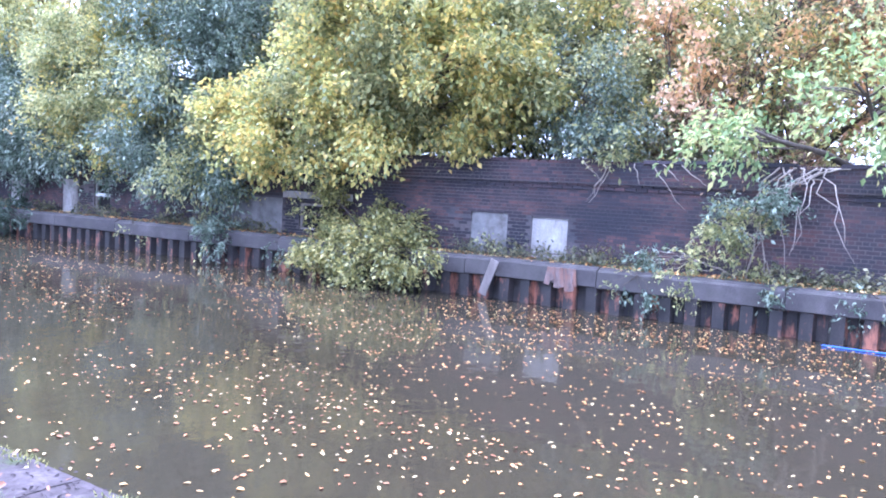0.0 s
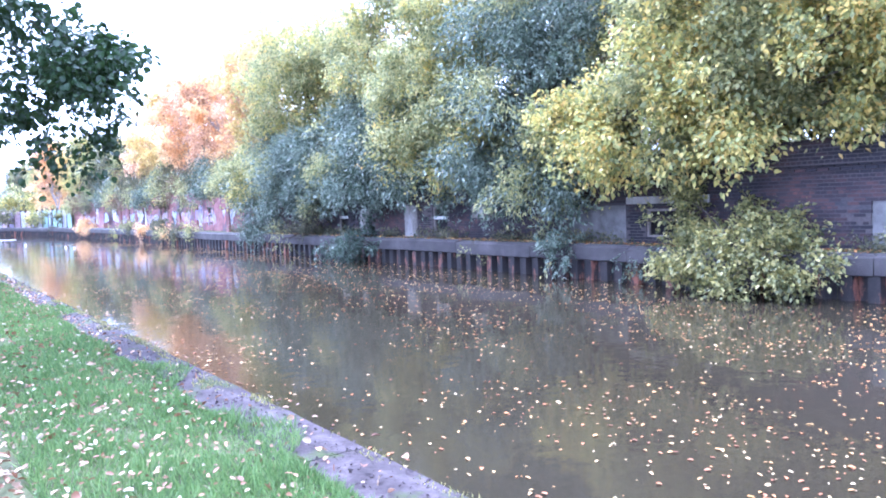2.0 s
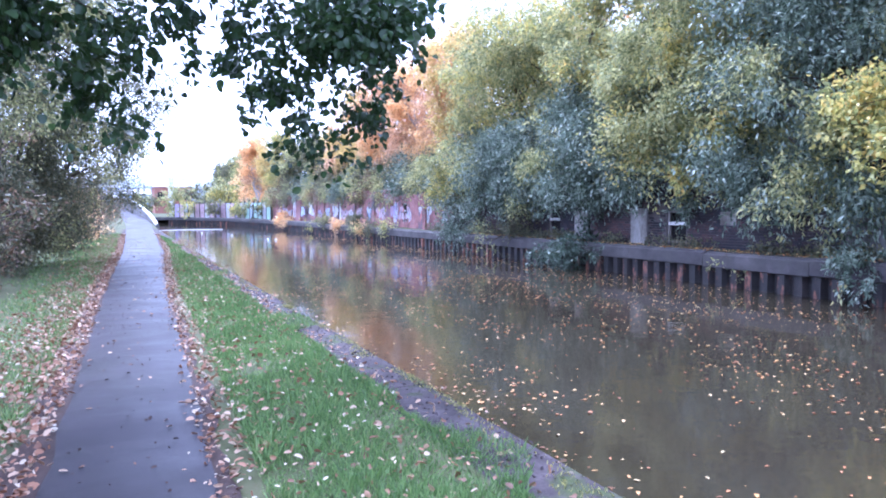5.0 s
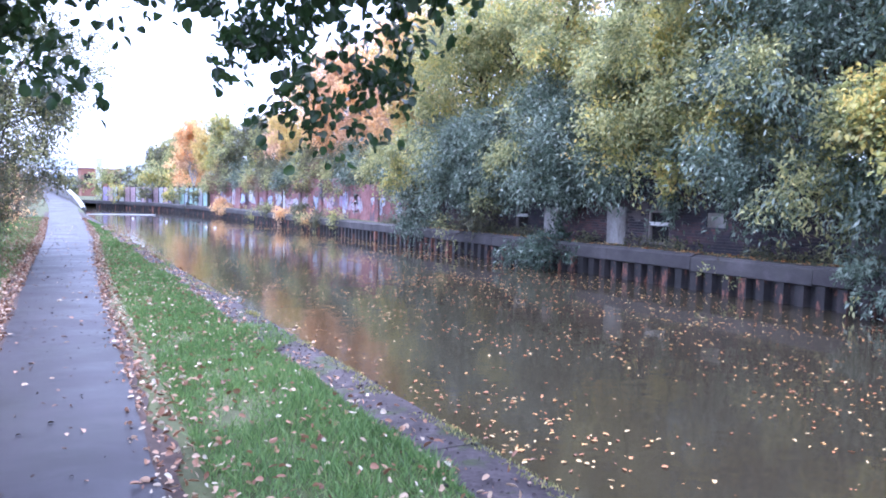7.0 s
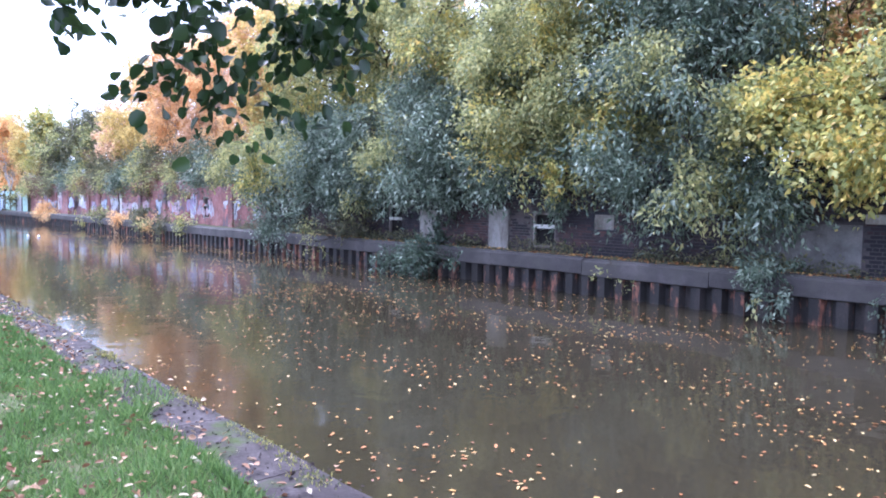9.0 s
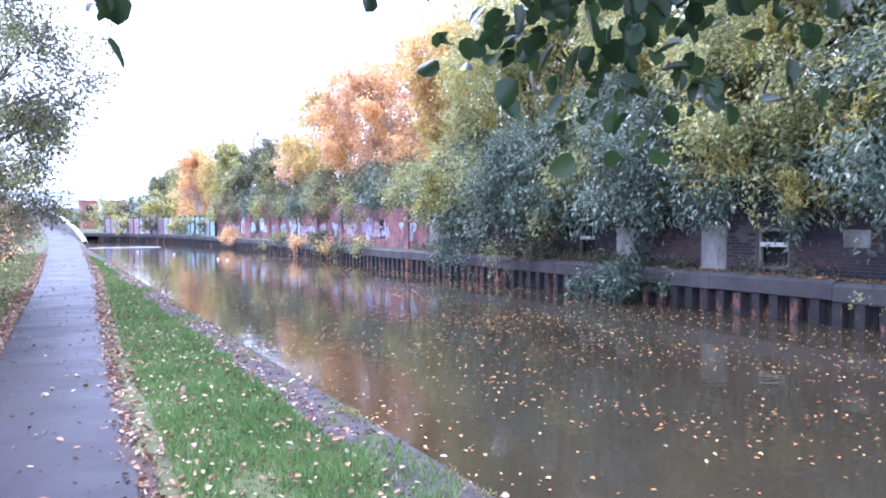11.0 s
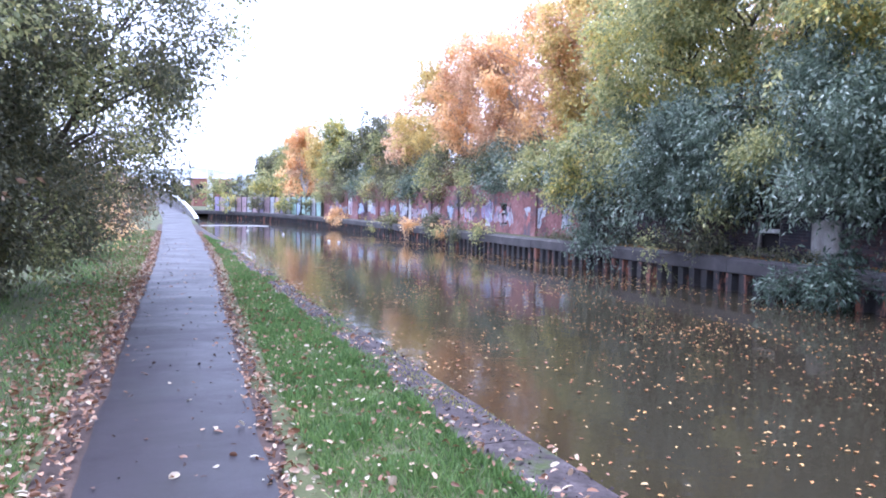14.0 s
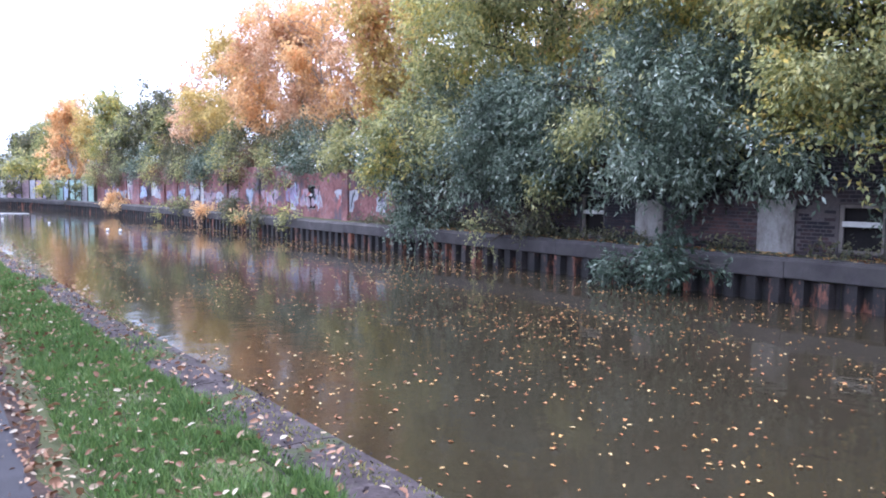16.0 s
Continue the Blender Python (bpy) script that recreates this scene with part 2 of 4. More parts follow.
water_mat = bpy.data.materials.new("murky_water")
water_mat.use_nodes = True
wnt = water_mat.node_tree
wb = wnt.nodes["Principled BSDF"]
wb.inputs["Base Color"].default_value = (0.034, 0.028, 0.0175, 1)
wb.inputs["Roughness"].default_value = 0.06
wb.inputs["IOR"].default_value = 1.33
w1 = noise_of(wnt, 0.9, 3, (1.0, 1.0, 1.0))
w2 = noise_of(wnt, 5.0, 3, (1.0, 1.4, 1.0))
wa = wnt.nodes.new("ShaderNodeMath")
wa.operation = "MULTIPLY_ADD"
wa.inputs[1].default_value = 0.12
wnt.links.new(w2.outputs[0], wa.inputs[0])
wnt.links.new(w1.outputs[0], wa.inputs[2])
wbp = wnt.nodes.new("ShaderNodeBump")
wbp.inputs["Strength"].default_value, wbp.inputs["Distance"].default_value = 0.25, 0.035
wnt.links.new(wa.outputs[0], wbp.inputs["Height"])
wnt.links.new(wbp.outputs[0], wb.inputs["Normal"])


# ---- mesh helpers ----
def mesh_of(name, verts, faces, material):
    me = bpy.data.meshes.new(name)
    me.from_pydata([tuple(v) for v in verts], [], faces)
    me.materials.append(material)
    me.update()
    return me


def part(name, bm, material, parent, label=""):
    """Links a bmesh (or a mesh) as one mesh object under a thing."""
    if isinstance(bm, bpy.types.Mesh):
        me = bm
    else:
        me = bpy.data.meshes.new(name)
        bm.to_mesh(me)
        bm.free()
        me.materials.append(material)
    ob = new(name, me)
    ob.parent = parent
    if parent is not None:
        ob.matrix_parent_inverse = Matrix.Translation(parent.location).inverted()
    return tagged(ob, label)


def thing(name, at, label, category, group="", kind=""):
    e = new(name)
    e.location = at
    e.empty_display_size = 0.1
    return tagged(e, label, category, group, kind)


def box(bm, x0, x1, y0, y1, z0, z1, bevel=0.0, jitter=0.0, rng=None):
    got = bmesh.ops.create_cube(bm, size=1.0)["verts"]
    for v in got:
        v.co = Vector(((x0 + x1) / 2 + v.co.x * (x1 - x0), (y0 + y1) / 2 + v.co.y * (y1 - y0), (z0 + z1) / 2 + v.co.z * (z1 - z0)))
        if jitter:
            v.co += Vector((rng.uniform(-jitter, jitter), rng.uniform(-jitter, jitter), rng.uniform(-jitter, jitter)))
    if bevel:
        edges = list({e for v in got for e in v.link_edges})
        bmesh.ops.bevel(bm, geom=edges, offset=bevel, segments=2, affect="EDGES", profile=0.6)
    return bm


def boxed(x0, x1, y0, y1, z0, z1, bevel=0.0):
    return box(bmesh.new(), x0, x1, y0, y1, z0, z1, bevel)


def tubes(name, paths, material, sides=6):
    """One mesh of tapered, bent tubes; a path is a list of (point, radius)."""
    verts, faces = [], []
    for path in paths:
        base = len(verts)
        for i, (p, r) in enumerate(path):
            a = Vector(path[max(i - 1, 0)][0])
            b = Vector(path[min(i + 1, len(path) - 1)][0])
            d = (b - a).normalized() if (b - a).length > 1e-6 else Vector((0, 0, 1))
            u = d.cross(Vector((0.31, 0.9, 0.2))).normalized()
            w = d.cross(u)
            for k in range(sides):
                q = 2 * math.pi * k / sides
                verts.append(Vector(p) + (u * math.cos(q) + w * math.sin(q)) * r)
        for i in range(len(path) - 1):
            for k in range(sides):
                a, b = base + i * sides + k, base + i * sides + (k + 1) % sides
                faces.append((a, b, b + sides, a + sides))
        faces.append(tuple(base + (len(path) - 1) * sides + k for k in range(sides)))
    me = mesh_of(name, verts, faces, material)
    me.polygons.foreach_set("use_smooth", [True] * len(me.polygons))
    return me


def bent(rng, a, b, r0, r1, steps=5, wobble=0.12, sag=0.0):
    a, b = Vector(a), Vector(b)
    n = (b - a).length
    out = []
    for i in range(steps + 1):
        f = i / steps
        p = a.lerp(b, f)
        if 0 < i < steps:
            p += Vector((rng.gauss(0, 1), rng.gauss(0, 1), rng.gauss(0, 0.6))) * wobble * n * 0.35
        p.z += sag * math.sin(math.pi * f)
        out.append((p, r0 + (r1 - r0) * f))
    return out


def leaf_mesh(name, centre, along, normal, length, width, material, fold=0.25, broad=False):
    """One mesh of many leaves, each folded along its midrib; all arguments are arrays. broad: rounded outline."""
    n = len(centre)
    along = along / (np.linalg.norm(along, axis=1, keepdims=True) + 1e-9)
    side = np.cross(along, normal)
    side /= np.linalg.norm(side, axis=1, keepdims=True) + 1e-9
    up = np.cross(side, along)
    L, W = length[:, None], width[:, None]
    if broad:
        v = np.empty((n, 8, 3), np.float32)
        for k, (f, w) in enumerate(((0.0, 0.0), (0.16, 0.40), (0.50, 0.52), (0.85, 0.34), (1.0, 0.0), (0.85, -0.34), (0.50, -0.52), (0.16, -0.40))):
            v[:, k] = centre + along * L * f + side * W * w + up * W * fold * abs(w) * 1.6 - up * L * 0.12 * f * f
        me = bpy.data.meshes.new(name)
        me.vertices.add(n * 8)
        me.vertices.foreach_set("co", v.ravel())
        idx = (np.arange(n) * 8)[:, None] + np.array([0, 1, 2, 3, 4, 0, 4, 5, 6, 7])[None, :]
        me.loops.add(n * 10)
        me.loops.foreach_set("vertex_index", idx.ravel().astype(np.int32))
        me.polygons.add(n * 2)
        me.polygons.foreach_set("loop_start", np.arange(n * 2, dtype=np.int32) * 5)
        me.update(calc_edges=True)
        me.materials.append(material)
        return me
    v = np.empty((n, 4, 3), np.float32)
    v[:, 0] = centre
    v[:, 1] = centre + along * L * 0.42 + side * W * 0.5 + up * W * fold
    v[:, 2] = centre + along * L
    v[:, 3] = centre + along * L * 0.42 - side * W * 0.5 + up * W * fold
    idx = (np.arange(n) * 4)[:, None] + np.array([0, 1, 2, 0, 2, 3])[None, :]
    me = bpy.data.meshes.new(name)
    me.vertices.add(n * 4)
    me.vertices.foreach_set("co", v.ravel())
    me.loops.add(n * 6)
    me.loops.foreach_set("vertex_index", idx.ravel().astype(np.int32))
    me.polygons.add(n * 2)
    me.polygons.foreach_set("loop_start", np.arange(n * 2, dtype=np.int32) * 3)
    me.update(calc_edges=True)
    me.materials.append(material)
    return me


def sprays(rs, centres, outward, per, length, droop, size, aspect, name, material, spread=0.12, flat=0.6, broad=False):
    """Leaves set along short twigs that start at centres and head outward."""
    n = len(centres)
    d = outward + rs.normal(0, 0.55, (n, 3))
    d[:, 2] -= droop
    d /= np.linalg.norm(d, axis=1, keepdims=True) + 1e-9
    c = np.repeat(centres, per, axis=0)
    dd = np.repeat(d, per, axis=0)
    f = rs.rand(n * per, 1)
    ln = np.repeat(length * (0.6 + 0.8 * rs.rand(n, 1)), per, axis=0)
    p = c + dd * f * ln + rs.normal(0, spread, (n * per, 3))
    p[:, 2] -= 0.25 * droop * (f[:, 0] ** 2) * ln[:, 0]
    a = dd * 0.7 + rs.normal(0, 0.7, (n * per, 3))
    a[:, 2] -= 0.35
    nm = rs.normal(0, 1 - flat, (n * per, 3))
    nm[:, 2] += flat
    s = size * (0.55 + 0.9 * rs.rand(n * per))
    return leaf_mesh(name, p, a, nm, s, s * aspect, material, 0.25, broad)


def crown_points(rs, blobs, density):
    """Twig starts through ellipsoids (x, y, z, rx, ry, rz), gathered in clumps with ragged gaps between."""
    pts, outs = [], []
    for bx, by, bz, rx, ry, rz in blobs:
        area = (rx * ry * rz) ** (2 / 3)
        n, m = int(density * area), int(7 * area) + 7
        half = np.array([rx, ry, rz])
        cd = rs.normal(0, 1, (m, 3))
        cd /= np.linalg.norm(cd, axis=1, keepdims=True)
        centre = cd * (0.4 + 0.65 * rs.rand(m, 1)) * half
        radius = (0.22 + 0.2 * rs.rand(m, 1)) * area ** 0.25
        pick = rs.randint(0, m, n)
        d = rs.normal(0, 1, (n, 3))
        d /= np.linalg.norm(d, axis=1, keepdims=True)
        p = centre[pick] + d * (rs.rand(n, 1) ** 0.5) * radius[pick] * np.array([1.25, 1.25, 0.75])
        p = p + np.array([bx, by, bz])
        keep = np.array([noise.noise(Vector(q) * 1.05) + 0.4 * noise.noise(Vector(q) * 2.6) > -0.2 for q in p])
        pts.append(p[keep])
        outs.append((cd[pick] * 0.7 + d * 0.5)[keep])
    return np.concatenate(pts), np.concatenate(outs)


SECOND = {"yellow_green_leaf": LF_OLIVE, "grey_green_leaf": LF_OLIVE, "golden_leaf": LF_RUST, "olive_leaf": LF_YELLOW, "hedge_leaf": LF_OLIVE, "brown_leaf": LF_HEDGE}


def tree(name, label, category, base, blobs, material, density, per, size, aspect, seed, stems=1, trunk_r=0.12, bark=None, twig=0.5, droop=0.35, limbs=40, group="", spread=0.12, crown_label="", broad=False, limb_r=0.05):
    """A tree or bush: a tapered trunk or several stems, limbs out to the crown, and sprays of leaves with gaps."""
    rng, rs = random.Random(seed), np.random.RandomState(seed)
    root = thing(name, base, label, category, group)
    if base[0] > 15 and trunk_r >= 0.08 and base[1] < 40:
        for k in range(5):
            q = blobs[rng.randrange(len(blobs))]
            blobs = blobs + [(q[0] - 0.25 * rng.random(), q[1] + rng.choice((-1, 1)) * q[4] * rng.uniform(0.7, 1.1), q[2] + q[5] * rng.uniform(-0.8, 0.8), q[3] * 0.5, q[4] * 0.45, q[5] * 0.4)]
    pts, outs = crown_points(rs, blobs, density)
    paths = []
    tops = []
    for s in range(stems):
        bl = blobs[s % len(blobs)]
        foot = Vector(base) + Vector((rng.uniform(-0.3, 0.3), rng.uniform(-0.3, 0.3), 0)) * (0 if stems == 1 else 1)
        foot.z -= 0.05
        top = Vector((bl[0], bl[1], bl[2] + bl[5] * 0.55))
        path = bent(rng, foot, top, trunk_r, trunk_r * 0.25, 7, 0.05)
        paths.append(path)
        tops.append(path)
    for i in range(min(limbs, len(pts))):
        q = Vector(pts[rng.randrange(len(pts))])
        path = min(tops, key=lambda pa: min((Vector(n[0]) - q).length for n in pa))
        k = min(range(1, len(path)), key=lambda j: (path[j][0] - q).length + max(0, path[j][0].z - q.z) * 1.5)
        k = max(1, k - 1)
        paths.append(bent(rng, path[k][0], q, min(path[k][1] * 0.55, limb_r), 0.006, 5, 0.12, 0.32 * (q - path[k][0]).length if broad else 0.0))
    part("trunk", tubes("trunk", paths, bark or BARK), None, root)
    second = SECOND.get(material.name)
    if second is None:
        part("crown", sprays(rs, pts, outs, per, twig, droop, size, aspect, "crown", material, spread, 0.6, broad), None, root, crown_label)
        return root
    drift_of = np.array([noise.noise(Vector(q) * 0.75 + Vector((seed, 0, 0))) > (0.3 if material is LF_BLUE else 0.14) for q in pts])
    for chosen, mt in ((~drift_of, material), (drift_of, second)):
        if chosen.any():
            part("crown", sprays(rs, pts[chosen], outs[chosen], per, twig, droop, size, aspect, "crown", mt, spread, 0.6, broad), None, root, crown_label)
    return root


def ribbon(name, rows, material, z, step=0.5, rag=0.0, seed=1):
    """A strip of ground along y between ragged left and right edges; rows of (y, left, right)."""
    ys = np.arange(rows[0][0], rows[-1][0] + 0.01, step)
    yy = [r[0] for r in rows]
    verts, faces = [], []
    for i, y in enumerate(ys):
        a, b = np.interp(y, yy, [r[1] for r in rows]), np.interp(y, yy, [r[2] for r in rows])
        a += rag * noise.noise(Vector((y * 1.3, seed, 0))) + 0.5 * rag * noise.noise(Vector((y * 4.1, seed, 3)))
        b += rag * noise.noise(Vector((y * 1.3, seed, 9))) + 0.5 * rag * noise.noise(Vector((y * 4.1, seed, 6)))
        zz = z(y) if callable(z) else z
        for k in range(5):
            f = k / 4
            verts.append((a + (b - a) * f, y, zz + 0.012 * math.sin(math.pi * f) + 0.004 * noise.noise(Vector((f * 3, y, 2)))))
        if i:
            o = (i - 1) * 5
            faces += [(o + k, o + k + 1, o + k + 6, o + k + 5) for k in range(4)]
    me = mesh_of(name, verts, faces, material)
    me.polygons.foreach_set("use_smooth", [True] * len(me.polygons))
    return new(name, me)


# ---- the large structure ----
def near_edge(y):
    """The water's edge of the towpath coping."""
    return 2.21 + 0.0054 * max(-5.0, min(y, 70.0))


PATH_ROWS = [(-14, -1.0, 0.1), (0, -0.85, 0.15), (8, -0.62, 0.24), (12, -0.53, 0.40), (18, -0.42, 0.58), (24, -0.25, 0.85), (32, 0.0, 1.3), (44, 0.2, 1.7), (66, 0.5, 2.3)]


def ramp_height(y):
    return 0.02 + (0 if y < 62 else 0.05 * (y - 62))


def profile_sheet(name, profile, ys, material):
    verts, faces = [], []
    n = len(profile)
    for i, y in enumerate(ys):
        for x, z, wob in profile:
            verts.append((x + (near_edge(y) - 2.18 if 0 < x < 3 else 0), y, z + wob * noise.noise(Vector((x * 1.1, y * 0.7, 4.0)))))
        if i:
            o = (i - 1) * n
            faces += [(o + k, o + k + 1, o + k + 1 + n, o + k + n) for k in range(n - 1)]
    return new(name, mesh_of(name, verts, faces, material))


YS = [-900, -200, -60, -20] + [(-15 + 0.75 * i) for i in range(134)] + [88, 94, 100, 108, 118, 200, 900]
ground = profile_sheet("ground", [(-900, 0.3, 0), (-60, 0.3, 0), (-12, 0.25, 0.1), (-6, 0.2, 0.1), (-3, 0.1, 0.06), (-2, 0.03, 0.04), (-1.2, 0.0, 0.02), (-0.4, -0.02, 0), (0.6, -0.02, 0), (1.2, -0.01, 0.02), (1.60, -0.02, 0.01),
                                  (1.66, -0.14, 0), (2.08, -0.16, 0), (2.10, -1.7, 0), (13.85, -1.7, 0), (13.9, 0.2, 0), (14.25, 0.27, 0.05), (14.9, 0.3, 0.05), (15.0, RAISED - 0.2, 0), (16, RAISED, 0.2), (20, RAISED + 0.6, 0.5),
                                  (40, RAISED + 1, 0.5), (900, RAISED + 1, 0)], YS, GROUND)
tagged(ground, "dark soil banks beside the canal, grassy and littered", "ground", kind="structure")

wat = new("water", mesh_of("water", [(2.0, -300, WATER), (14.0, -300, WATER), (14.0, 130, WATER), (-40, 130, WATER), (-40, 76, WATER), (2.0, 76, WATER)], [(0, 1, 2, 3, 4, 5)], water_mat))
tagged(wat, "still brown murky canal water reflecting trees and sky", "water", kind="structure")

soil = ribbon("verge", [(y, a - 0.22, b + 0.10) for y, a, b in PATH_ROWS], LITTER, -0.004, 0.25, 0.16, 5)
tagged(soil, "reddish brown leaf mould along both sides of the path", "verge", kind="structure")
path = ribbon("path", PATH_ROWS + [(80, 0.2, 2.0), (100, -1.5, 0.4)], ASPHALT, lambda y: 0.016 + ramp_height(y) - 0.02, 0.25, 0.045, 2)
tagged(path, "narrow damp grey asphalt towpath", "path", kind="structure")


def coping_stones():
    root = thing("kerb", (2.0, 0, -0.1), "worn mossy stone coping along the canal edge", "kerb", kind="structure")
    rng = random.Random(4)
    y = -14.0
    while y < 66:
        ln = rng.uniform(1.1, 1.7) if y < 40 else 3.0
        bm = bmesh.new()
        e0, e1 = near_edge(y), near_edge(y + ln)
        n = 6
        rows = []
        for i in range(n + 1):
            f = i / n
            yy = y + 0.006 + (ln - 0.012) * f
            e = e0 + (e1 - e0) * f + 0.018 * noise.noise(Vector((yy * 3, 0, 1)))
            inner = e - 0.58
            sect = [(inner, -0.13), (inner, -0.03), (e - 0.2, -0.025 + 0.012 * noise.noise(Vector((yy * 2, 3, 1)))), (e - 0.035, -0.04), (e, -0.075), (e - 0.01, -0.34), (e - 0.06, -0.9), (e - 0.06, -1.3)]
            rows.append([bm.verts.new((a, yy, b)) for a, b in sect])
        for p, q in zip(rows, rows[1:]):
            for k in range(len(p) - 1):
                bm.faces.new((p[k], p[k + 1], q[k + 1], q[k]))
        bm.faces.new(rows[0][::-1])
        bm.faces.new(rows[-1])
        part("stone", bm, STONE, root)
        y += ln


coping_stones()

# far bank: a concrete beam on sheet piles, a brick wall behind it
BENT = [(-15, 13.62), (68, 13.62), (80, 13.1), (92, 11.6), (102, 9.0), (112, 4.0)]


def bank_x(y):
    return float(np.interp(y, [b[0] for b in BENT], [b[1] for b in BENT]))


def far_beam():
    root = thing("quay", (13.8, 0, 0), "long weathered concrete beam capping rusty sheet piles", "quay", kind="structure")
    rng = random.Random(8)
    y = -15.0
    while y < 108:
        ln = rng.uniform(2.6, 4.2)
        a, b = bank_x(y), bank_x(y + ln)
        dz = rng.uniform(-0.015, 0.015)
        bm = bmesh.new()
        lo = -0.11
        pts = []
        for yy, xx in ((y + 0.008, a), (y + ln - 0.008, b)):
            pts.append([bm.verts.new((xx + p, yy, q + dz)) for p, q in ((0.02, lo), (-0.0, lo + 0.02), (-0.0, 0.21), (0.03, 0.235), (0.10, 0.24), (0.12, 0.28), (0.42, 0.285), (0.42, lo))])
        for k in range(8):
            bm.faces.new((pts[0][k], pts[0][(k + 1) % 8], pts[1][(k + 1) % 8], pts[1][k]))
        bm.faces.new(pts[0][::-1])
        bm.faces.new(pts[1])
        part("beam", bm, BEAM, root)
        y += ln
    # one trough-shaped sheet pile, shared by all
    bm = bmesh.new()
    sect = [(0.20, -0.235), (0.20, -0.15), (0.03, -0.10), (0.03, 0.10), (0.20, 0.15), (0.20, 0.235)]
    lows = [bm.verts.new((a, b, -1.6)) for a, b in sect]
    tops = [bm.verts.new((a, b, -0.10)) for a, b in sect]
    for k in range(5):
        bm.faces.new((lows[k], tops[k], tops[k + 1], lows[k + 1]))
    me = bpy.data.meshes.new("pile")
    bm.to_mesh(me)
    bm.free()
    me.materials.append(STEEL)
    y = -15.0
    while y < 108:
        ob = new("pile", me)
        ob.parent = root
        ob.matrix_parent_inverse = Matrix.Translation(root.location).inverted()
        turn = math.degrees(math.atan2(bank_x(y + 0.5) - bank_x(y), 0.5))
        ob.matrix_basis = pose(bank_x(y) + rng.uniform(-0.015, 0.015), y, rng.uniform(-0.02, 0), 0, 0, -turn)
        y += 0.47


far_beam()

WX = 14.62
# openings in the near stretch of wall, (y0, y1, z0, z1)
OPEN = {"pale": (5.69, 6.52, 0.3, 1.16), "grey": (7.1, 8.02, 0.3, 1.2), "slab": (13.75, 16.1, 0.2, 1.22), "block": (19.25, 19.85, 0.92, 1.29), "window": (21.08, 21.9, 0.38, 1.3),
        "board_a": (22.72, 23.5, 0.3, 1.38), "board_b": (25.82, 26.6, 0.3, 1.3), "frame": (27.6, 28.38, 0.33, 1.42), "gap": (12.25, 13.15, 0.42, 1.12)}


def wall_bricks():
    root = thing("wall_east", (WX, 10, 0.2), "long sooty red brick canalside wall with blocked openings", "wall", kind="structure")
    # core with real openings: built as piers and lintels round the holes
    bm = bmesh.new()
    ys = sorted({-16.0, 37.0, *[v for o in OPEN.values() for v in o[:2]]})
    for a, b in zip(ys, ys[1:]):
        mid = (a + b) / 2
        hole = [o for o in OPEN.values() if o[0] < mid < o[1]]
        if hole:
            if hole[0][2] > 0.05:
                box(bm, WX + 0.004, WX + 0.35, a, b, 0.0, hole[0][2])
            box(bm, WX + 0.004, WX + 0.35, a, b, hole[0][3], 2.36)
        else:
            box(bm, WX + 0.004, WX + 0.35, a, b, 0.0, 2.36)
    part("mortar", bm, MORTAR, root)
    near, rest_v, rest_f = [], [], []
    rng = random.Random(12)

    def brick_at(y0, y1, z0, z1, x):
        j = lambda s: rng.uniform(-s, s)
        x = x + j(0.004)
        vs = [(x + 0.03, y0, z0), (x + 0.03, y1, z0), (x + 0.03, y1, z1), (x + 0.03, y0, z1)]
        g = 0.004
        vs += [(x + j(0.002), y0 + g, z0 + g), (x + j(0.002), y1 - g, z0 + g), (x + j(0.002), y1 - g, z1 - g), (x + j(0.002), y0 + g, z1 - g)]
        return vs
    fs = [(4, 7, 6, 5), (0, 4, 5, 1), (1, 5, 6, 2), (2, 6, 7, 3), (3, 7, 4, 0)]
    course = 0
    z = 0.22
    while z < 2.36:
        proud = 0.07 if z > 1.92 else 0.03 if z > 1.72 else 0.0
        header = course % 4 == 3
        step = 0.1125 if header else 0.225
        y = -10.0 + (0.056 if header else 0.1125 * (course % 2))
        while y < 37:
            hit = any(o[0] - 0.03 < y + step * 0.75 and y + step * 0.25 < o[1] + 0.03 and o[2] < z + 0.05 and z + 0.02 < o[3] for o in OPEN.values())
            lost = noise.noise(Vector((y * 0.8, z * 1.4, 2))) > 0.48 and rng.random() < 0.5
            if not hit and not lost:
                vs = brick_at(y + 0.005, y + step - 0.005, z + 0.005, z + 0.07, WX - 0.004 - proud)
                if 2.2 < y < 4.9 and 0.5 < z < 1.55 and len(near) < 300:
                    near.append(vs)
                else:
                    o = len(rest_v)
                    rest_v += vs
                    rest_f += [tuple(o + k for k in f) for f in fs]
            y += step
        z += 0.075
        course += 1
    tagged(part("brickwork", mesh_of("brickwork", rest_v, rest_f, BRICK), None, root, "sooty bricks of the wall"), kind="stuff")
    # backing of the proud top courses
    part("parapet", boxed(WX - 0.067, WX + 0.2, -16, 37, 1.925, 2.35), MORTAR, root)
    bm = bmesh.new()
    y = -16.0
    while y < 37:
        ln = rng.uniform(0.5, 0.9)
        if rng.random() < 0.85:
            box(bm, WX - 0.11, WX + 0.3, y + 0.01, y + ln, 2.36, 2.43, 0.0, 0.012, rng)
        y += ln
    part("wall_cap", bm, BRICK, root)
    return root, near, fs


EAST, NEAR_BRICKS, BRICK_FACES = wall_bricks()


